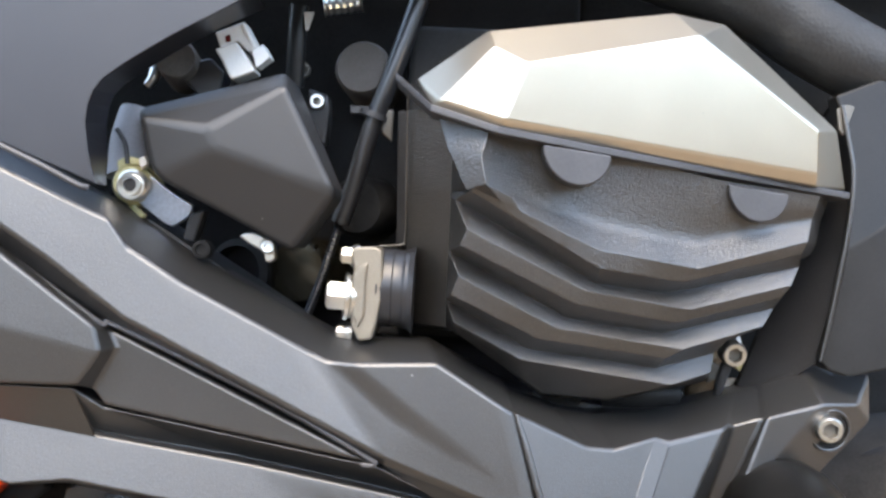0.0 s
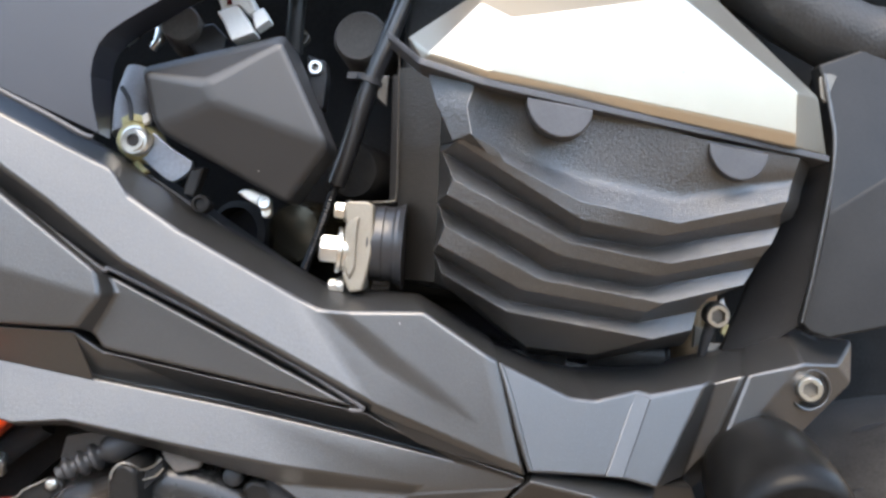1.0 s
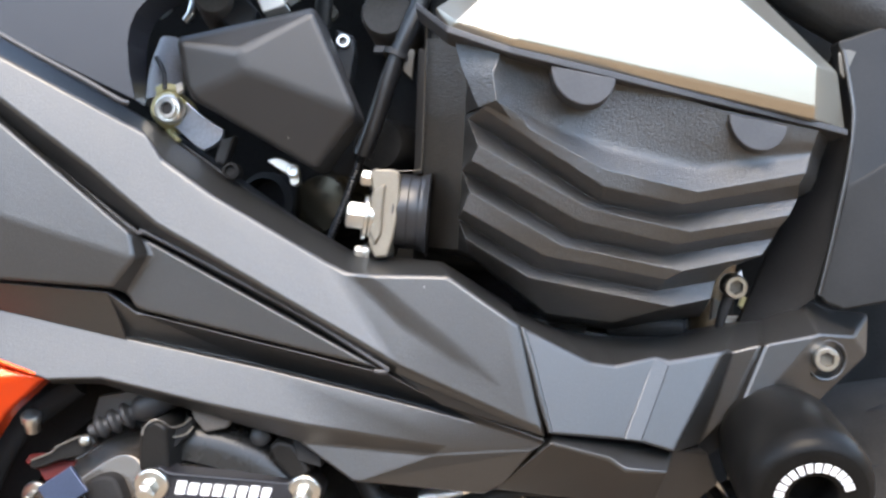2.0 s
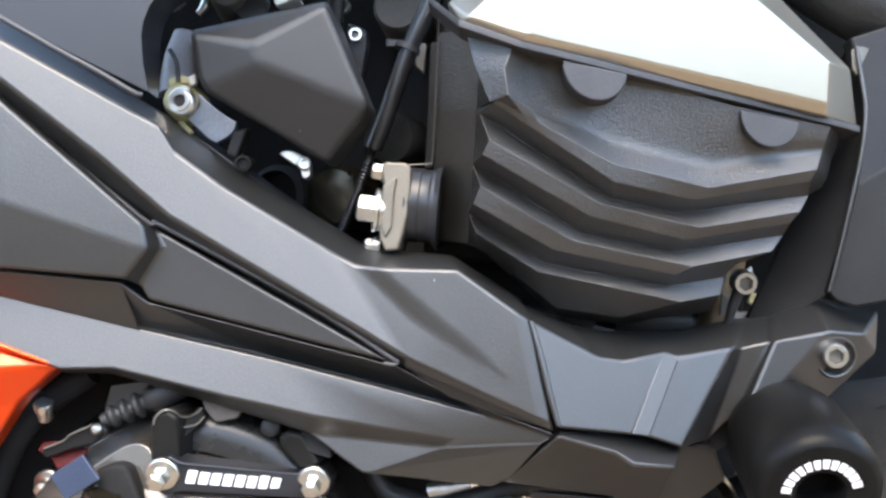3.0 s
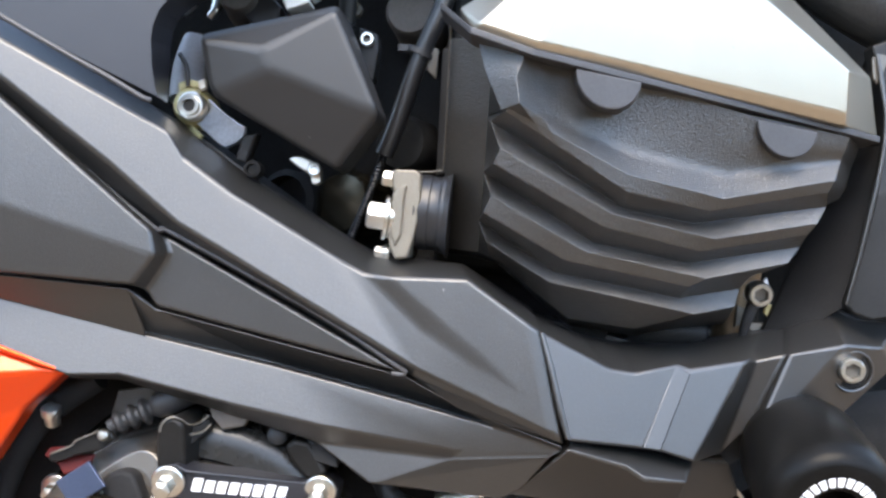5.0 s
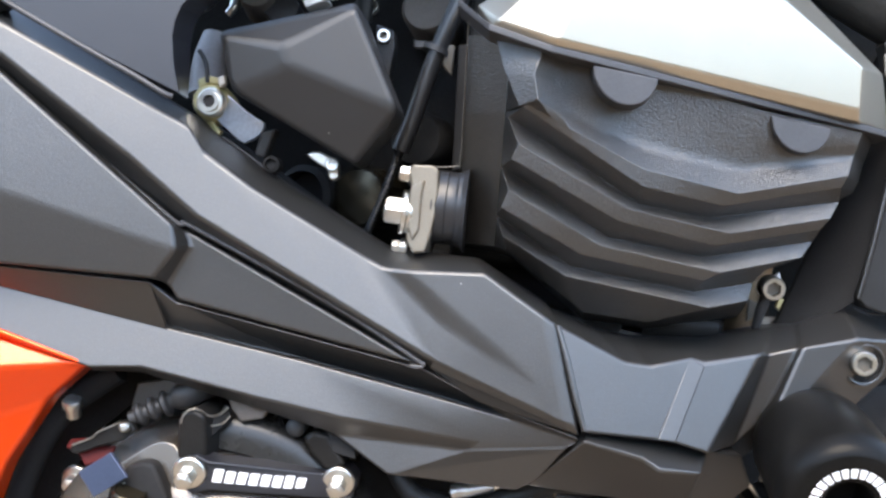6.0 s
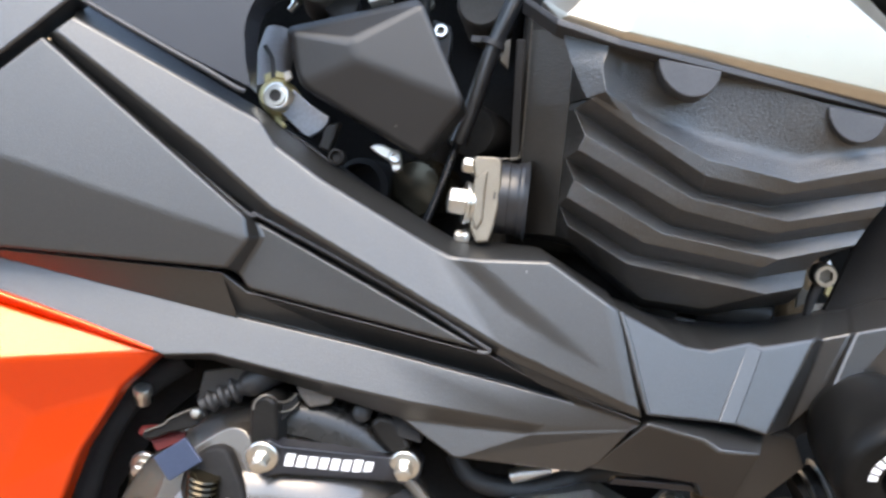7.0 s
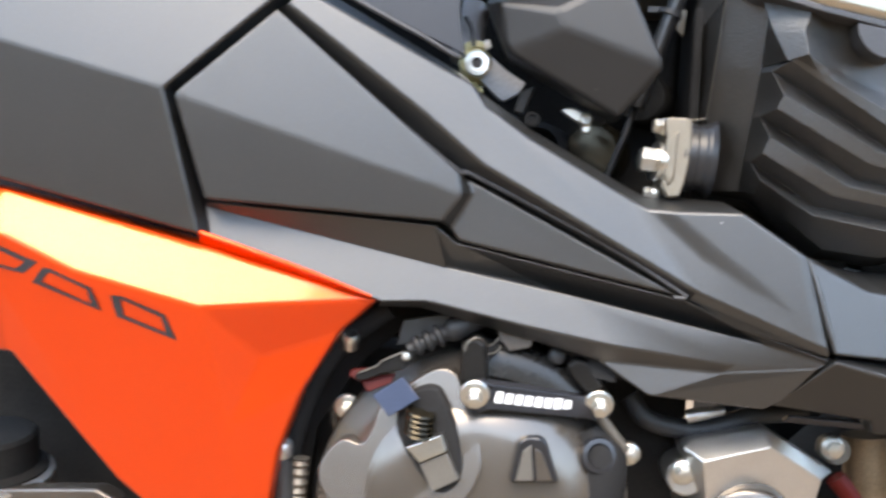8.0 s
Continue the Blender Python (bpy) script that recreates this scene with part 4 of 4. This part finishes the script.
# pale tubes along the black edges stand for the highlights there
part("post_rim", tube([(-116.3, 64, -61.1), (-115.9, 64, -58.3), (-114, 64, -55.8), (-111.7, 63.5, -54.7), (-109.3, 62, -55.4), (-106.7, 58, -58.2), (-104.2, 51.6, -58), (-102, 48.6, -55.5)], 0.45, 8), TAN_METAL, clutch, "thin pale tube painting the highlight on a casting edge")
part("post_rim", tube([(-106.7, 56.6, -62.6), (-102.8, 52, -61.9), (-100.6, 49, -59.1)], 0.4, 8), TAN_METAL, clutch, "thin pale tube painting the highlight on a casting edge")
part("post_rim", tube([(-61.9, 45, -58.9), (-59, 45, -55.5), (-54.4, 45, -55.1), (-50.8, 46, -60.9), (-47.5, 47, -63.6), (-44.2, 48, -60.5), (-40.1, 49, -61.6), (-36.3, 51, -66.6)], 0.5, 8), TAN_METAL, clutch, "thin pale tube painting the highlight on a casting edge")
part("flange", slab([(-107.9, 54, -59.7), (-104.4, 51, -58.6), (-102.2, 48, -56.1), (-100.9, 48, -59.5), (-101.9, 50, -62.6), (-106.5, 56, -67.4)], 12), DEEP, clutch, "black cast flange", bevel=0.6)
part("flange", slab([(-61.8, 44.6, -59.2), (-59, 44.6, -55.8), (-54.3, 44.6, -55.4), (-50.8, 45.6, -61.2), (-47.5, 46.6, -63.9), (-46, 49, -71.5), (-56.3, 47, -70.2)], 12), DEEP, clutch, "black cast flange", bevel=0.6)
# the rounded upper shoulder of the cover, between the two posts
bm = bmesh.new()
arcs = []
for k in range(33):
    ang = radians(98 - 52 * k / 32)
    arcs.append([bm.verts.new(at((hub[0] + r * math.cos(ang), hub[1] + h - 0.1 * r * math.cos(ang), hub[2] + r * math.sin(ang)))) for r, h in ((88, -26), (85, -12), (83.2, -6), (81.4, -2.4), (79.2, -0.2), (76, 1.2), (72, 2.0), (66, 2.6))])
for lo, hi in zip(arcs, arcs[1:]):
    for k in range(len(lo) - 1):
        bm.faces.new([lo[k], lo[k + 1], hi[k + 1], hi[k]])
part("shoulder", bm, SHOULDER, clutch, "semi-gloss black rounded cast shoulder", smooth=60)
part("tan_slab", slab([(-104.1, 47, -50.0), (-84.5, 47, -52.8), (-86.9, 47, -58.9), (-96.3, 47, -61.5), (-101.0, 47, -56.8)], 4), RUBBER, clutch, "flat brown-grey slab above the shoulder", bevel=1)
part("dark_boss", lathe((-88.5, 20, -63.2), (0.1, 1, -0.1), [(6.5, -16), (6.5, 2), (5.5, 3.5), (0, 4)], 28), DEEP, clutch, "black round boss")
pad_line = [(-136.8, -76), (-127.6, -70.8), (-118.8, -73.1), (-113.1, -90.7), (-105.2, -106.9), (-104.4, -116.6), (-110.6, -129.1), (-124, -146), (-165, -146), (-182.6, -128), (-178.4, -115), (-170.3, -107.4), (-161.2, -111), (-156.9, -102.5), (-155.5, -92.7), (-148.6, -86)]
bm = slab([(x, 62.6 + 0.1 * (x + 110) - 0.2 * (z + 110), z) for x, z in rounded(pad_line)], 18)
part("raised_face", bm, CLUTCH, clutch, "pale satin raised face round the recess", bevel=3.2, steps=5, crease=20)
# no hollow here: a raised black slab gives the recess its shade by colour
part("recess_shade", slab(rounded([(-146.6, 61.5, -93.9), (-140, 61, -81.5), (-127.8, 62.5, -77.7), (-122.9, 64, -85), (-117.6, 65, -94.2), (-111.6, 66, -119.2), (-122.2, 66, -129.2), (-132.8, 65, -119.2), (-143.6, 63.5, -104.7)], 1), 10), DEEP, clutch, "black slab painting the shade of a recess in the clutch cover", bevel=2)

part("nut", slab([(-139.2, 69, -106.4), (-123.6, 71, -98.7), (-120.5, 71, -106), (-132.4, 70, -112.6)], 7), STEEL, clutch, "bright metal block", bevel=0.6)
part("stud", slab([(-132.6, 68, -113.7), (-120.6, 69, -107), (-114, 69, -118.6), (-125.9, 68, -125.9)], 6), TAN_METAL, clutch, "dull metal block", bevel=0.6)
# recess tones painted on raised slabs: black for its shade, paler for inner faces
part("recess", slab([(-91.2, 66, -118.5), (-88.7, 66, -99.2), (-85.3, 65.5, -96.9), (-78.7, 64, -96.6), (-76, 64, -98.9), (-68.8, 62, -117.2)], 7), GLOSS, clutch, "small dark raised slab painting a recess in the cover", bevel=1.6)
part("recess_floor", slab([(-88.7, 67, -117), (-86.5, 67, -103.4), (-83, 66.4, -100.1), (-80.6, 65.4, -116.5)], 2), TAN_METAL, clutch, "bright cast face", bevel=0.5)
part("recess_floor", slab([(-79.1, 65, -116.5), (-81.4, 66, -101), (-78.2, 65, -103), (-72, 63.6, -116.1)], 2), CLUTCH, clutch, "grey cast face", bevel=0.5)
part("ear", tube([(-56.1, 34, -97.1), (-49.7, 36, -109.7), (-51, 36, -126.3)], [10, 13, 15], 20), DEEP, clutch, "black cast ear")
part("ear_ring", lathe((-51.1, 46, -106.6), (0.2, 1, 0.2), [(9, -8), (9, 1), (8, 2.6), (6, 2.8), (4.6, 1), (4.4, -5), (0, -5)], 36), GLOSS, clutch, "black ring boss")
# pale metal slab, a highlight on the black ear put in as colour
part("ear_highlight", slab([(-49.6, 48, -113.4), (-44.6, 47, -112), (-41, 46, -114.4), (-46.4, 47, -117)], 3), TAN_METAL, clutch, "pale slab painting a highlight on the black ear", bevel=1)
part("round_boss", lathe((-73.8, 42, -62), (0.1, 1, 0.1), [(4.2, -14), (4.2, 1), (3.6, 2), (0, 2.4)], 28), BLACK, clutch, "dull black round boss", smooth=60)
part("bolt_boss", tube([(-177.3, 17, -100.3), (-175.8, 18, -109.3), (-173.2, 15, -123.8)], [9, 9, 4], 20), CLUTCH, clutch, "cast bolt boss with a tapering tail")
part("stay", tube([(-51.6, 44, -88.6), (-38.1, 38, -104.2)], 2.6, 14), TAN_METAL, clutch, "dull metal stay")

# ---- clutch release: boot, spring, link ----
boot_from, boot_to = (-144.4, 47, -65), (-125, 44, -54.4)
way = tuple(b - a for a, b in zip(boot_from, boot_to))
pleats = [(3.2, 0), (3.2, 2)]
for k in range(3):
    r, h = 4.9 + 0.35 * k, 2.6 + 5.6 * k
    pleats += [(3.2, h), (r, h + 1.5), (r + 0.2, h + 2.3), (r, h + 3.0), (3.4, h + 4.4)]
release = part("release_boot", lathe(boot_from, way, pleats + [(3.6, 20), (3.6, 22)], 28), BLACK, bike, "pleated black rubber boot", smooth=30)
part("boot_end", lathe(boot_to, way, [(3.6, -3), (5.0, -1.4), (5.8, 1), (6.0, 5), (5.6, 9), (5.6, 16)], 28), BLACK, release, "dull black boot end")
part("link", slab([(-168.9, 50, -80.3), (-167.7, 50, -77.7), (-158.8, 51, -73.7), (-156.3, 51, -71), (-146.5, 52, -65.5), (-142.5, 51, -65.7), (-140.2, 51, -68.9), (-145.2, 52, -74), (-155.3, 51, -77.2), (-161.9, 50, -80.5), (-166.8, 50, -82)], 4), NYLON, release, "black cast release fork", bevel=1.0)
part("link_edge", tube([(-166.9, 51.4, -77.9), (-158.2, 52.2, -73.6), (-155.7, 52.4, -70.9), (-146.1, 52.8, -65.8)], 0.4, 8), TAN_METAL, release, "thin tan-grey tube along the edge of the fork")
part("link_pin", lathe((-144.5, 52, -67.7), (0, 1, 0.1), [(2.3, -1), (2.3, 1.2), (1.6, 2), (0, 2.2)], 20), STEEL, release, "bright pin")
part("red_guard", slab([(-172.5, 46, -80.6), (-171.3, 45, -77.2), (-164.8, 45, -76), (-157.5, 46, -78.5), (-149.6, 47, -77.4), (-151.2, 48, -81.7), (-162.2, 48, -87.3), (-165.7, 47, -83)], 2), RED, release, "red plastic guard under the fork", bevel=0.8)
part("guard_plate", slab([(-156.6, 66, -84.9), (-143.7, 66, -75.3), (-135, 68, -84), (-148.2, 68, -93.6)], 2), SKY_TINT, release, "flat metal plate, its blue colour painting the reflected sky", bevel=0.4)
bm = bmesh.new()
for k in range(5):
    lathe(((-134.2, 66, -96.2)[0], 66, (-134.2, 66, -96.2)[2] + 6 - k * 2.4), (0.2, 0.25, 1), [(6.4, -0.7), (7.2, 0), (6.4, 0.7), (5.6, 0)], 24, bm)
part("spring", bm, BRONZE, release, "dark coil spring")
part("bracket_plate", slab([(-150.5, 28, -53.1), (-127, 28, -47.6), (-124, 28, -60), (-152.9, 28, -66)], 3), PLASTIC, release, "dark grey bracket plate", bevel=0.5)

# ---- alloy cover below the seam ----
alloy = {
    "a": (-8.7, 20, -104.3), "b": (-5.1, 19, -100.2), "c": (30.5, 17, -91.1), "d": (33.2, 24, -98.9), "e": (1.1, 28, -108.5), "f": (4.5, 24, -127), "g": (-3.9, 12, -119.4),
    "h": (72.1, -4, -114.3), "i": (63.9, 6, -117.1), "j": (61.7, 4, -131.7), "k": (9.2, 20, -141.1), "l": (-4.5, 2, -139.6), "m": (57.7, 3, -146.8),
}
cover = part("sprocket_cover", shell(alloy, ["a b d e", "a e f g", "b c d", "c h i d", "d i j m k f e", "g f k l"], 24), ALLOY, bike, "brushed alloy faceted engine cover", bevel=1.2)
flange_bolt((-6.8, 18, -116.9), (0.05, 1, -0.1), cover, 6.4, 4.4, 6.0)
flange_bolt((71.1, -6, -102.3), (0.05, 1, -0.1), cover, 6.2, 4.4, 6.0)
part("lug", lathe((-4.9, 8, -119.4), (0, 1, 0), [(9.5, -14), (9.5, 9), (8.5, 10), (0, 10)], 32), ALLOY, cover)
part("lug", lathe((73.8, -14, -103.9), (0, 1, 0), [(7.2, -4), (7.2, 7), (6.6, 8), (0, 8)], 32), TAN_METAL, cover)
part("round_boss", lathe((26, 12, -143), (0, 1, -0.12), [(26, -8), (24, 10), (22, 11.5), (10, 13), (0, 13.4)], 56), CLUTCH, cover, "bright round boss low on the cover", smooth=50)
part("breather_hose", tube([(-33.8, 4, -83.8), (-23.1, 6, -95.4), (2.9, 4, -97.5), (31.1, 0, -88.2), (56.2, -10, -86.2)], 5.0, 18), BLACK, bike, "black rubber breather hose")
part("hose_end", tube([(-5.8, 12, -90.4), (0.5, 13, -88.2), (12, 10, -86.2)], [3.6, 3.6, 2.0], 16), ALLOY, bike, "bright metal hose end")
part("red_cover", tube([(71.3, 2, -115.4), (81.2, 2, -127.2), (91.9, 0, -146.8)], 5.0, 16), RED, bike, "bright red plastic tube")
# tan tube added where tan ground would show
part("tan_tube", tube([(99.1, -40, -100.2), (104.1, -40, -140.3)], 12, 20), PIPE, bike, "tan tube standing in for the tan ground")

# ---- number outline on the shroud ----
def outline(outer, inner, name):
    bm = bmesh.new()
    loops = []
    for lift in (0.5, 0.05):
        for loop in (outer, inner):
            loops.append([bm.verts.new(at((p[0], p[1] + lift, p[2]))) for p in loop])
    n = len(outer)
    for k in range(n):
        j = (k + 1) % n
        bm.faces.new([loops[0][k], loops[0][j], loops[1][j], loops[1][k]])
        bm.faces.new([loops[0][k], loops[0][j], loops[2][j], loops[2][k]])
        bm.faces.new([loops[1][k], loops[1][j], loops[3][j], loops[3][k]])
    return part(name, bm, DECAL, orange, "black outlined box mark")


outline([(-273, 90.35, -47.5), (-268.2, 90.25, -47.5), (-249.3, 86.65, -54.3), (-244.4, 82.85, -65.7), (-271.1, 87.05, -56.9)], [(-269.1, 89.35, -49.3), (-267.9, 89.35, -49.1), (-250.8, 86.35, -55.7), (-248.9, 84.05, -62.7), (-267.6, 87.05, -56.2)], "mark")
outline([(-302.6, 95.45, -37.6), (-299.2, 95.35, -37.8), (-281.8, 92.15, -44.8), (-278, 87.95, -55), (-308, 93.35, -44.5)], [(-300.3, 94.85, -39.6), (-299.1, 94.95, -39.4), (-283.4, 91.65, -45.8), (-282.4, 88.95, -52.5), (-303.7, 93.45, -43.9)], "mark")
outline([(-336.8, 99.25, -27), (-326, 98.15, -27.9), (-312.6, 96.55, -32.9), (-304.9, 95.95, -35.3), (-312, 94.45, -40.9), (-335.2, 96.65, -36.8)], [(-334.3, 98.75, -28.6), (-326.9, 97.85, -29.3), (-316.1, 96.25, -33.8), (-310.9, 95.85, -35.7), (-315.2, 94.95, -39.1), (-333.6, 96.85, -35.6)], "mark")

# ---- in front of the clutch cover and under the shroud ----
part("guard_hose", tube([(-156.8, 34, -47.2), (-180.7, 34, -67.6), (-194.8, 32, -94.7), (-202.7, 30, -130.2), (-202.9, 30, -164.7)], 5.5, 18), DEEP, bike, "black rubber hose curving round the clutch cover")
part("inner_panel", slab([(-169.8, 8, -48.9), (-140.1, 8, -47.8), (-173.4, 8, -79), (-194.6, 8, -116.9), (-198.9, 8, -177.5), (-232.5, 8, -181.4), (-214.1, 8, -100.9)], 10), ENGINE, bike, "black inner panel behind the shroud")
adjuster = part("adjuster", tube([(-203.4, 40, -122.1), (-200.3, 40, -144.3)], 5.0, 16), BLACK, bike, "black cable adjuster")
part("adjuster_cap", lathe((-203.5, 42, -121.1), (0, 0.3, 1), [(5.4, -2), (5.4, 4), (4.2, 5.5), (0, 5.5)], 24), ALLOY, adjuster, "small metal cap")
part("adjuster_screw", tube([(-194.6, 38, -124.5), (-194.8, 38, -144.3)], 4.6, 16, ridges=10), TAN_METAL, bike, "dull metal threaded adjuster")
reservoir = part("reservoir", lathe((-364.7, 20, -143.9), (0, 0.2, 1), [(26, -22), (27, -8), (22, -6), (22, 10), (20, 12), (0, 12)], 48), ENGINE, bike, "dark round reservoir cap below the shroud")
part("rim", lathe((-363.9, 20, -154.4), (0, 0.2, 1), [(27, -4), (30, -2), (30, 0), (27, 1)], 48), ALLOY, reservoir, "light grey metal rim")
part("lower_bar", slab([(-372.4, 40, -159.1), (-297.4, 40, -150.9), (-285.1, 40, -156.5), (-371.6, 40, -170.4)], 14), CLUTCH, bike, "flat grey metal bar", bevel=1.5)


# ---- small things low on the side ----
part("small_bolt", lathe((-173.7, 40, -64.0), (0.1, 0.6, 1), [(3.2, -5), (3.2, 0), (4.2, 0.4), (4.2, 3.2), (3.6, 4), (0, 4.2)], 24), STEEL, bike, "small bright bolt")
shock = part("shock_spring", tube([(139, -30, -98.5), (160.1, -30, -86.3)], 15, 24), NYLON, bike, "black glossy shock absorber body")
for t in range(3):
    c = tuple(a + (b - a) * (0.15 + 0.3 * t) for a, b in zip((139, -30, -98.5), (160.1, -30, -86.3)))
    part("coil", lathe(c, (1, 0, 0.4), [(15, -1.2), (17.5, 0), (15, 1.2)], 32), STEEL, shock, "bright coil edge")
# second added tube in place of the tan ground
part("tan_tube", tube([(135.6, -36, -100.4), (138.3, -36, -132.3)], 8, 20), PIPE, bike, "tan tube standing in for the tan ground")
part("red_strip", tube([(114.6, -20, -97.1), (118.4, -20, -129.2)], 3, 14), RED, bike, "bright red plastic tube")
part("under_strip", slab([(38.9, 30, -82.1), (73.5, 26, -82.6), (76.8, 24, -86.3), (36.2, 28, -85.5)], 6), TANK, bike, "grey strip under the lower cover", bevel=1)
part("ramp", slab([(-116.7, 10, -57.5), (-99.3, 10, -59.7), (-93, 22, -67.1), (-102.4, 30, -73), (-107.7, 28, -71.2)], 6), DEEP, clutch, "black cast ramp", bevel=2)
part("tan_bit", slab([(-56.2, 20, -61.2), (-52, 20, -60.2), (-46.6, 22, -66.3), (-50.7, 22, -68.3)], 5), TAN_METAL, clutch, "dull tan metal piece", bevel=1)
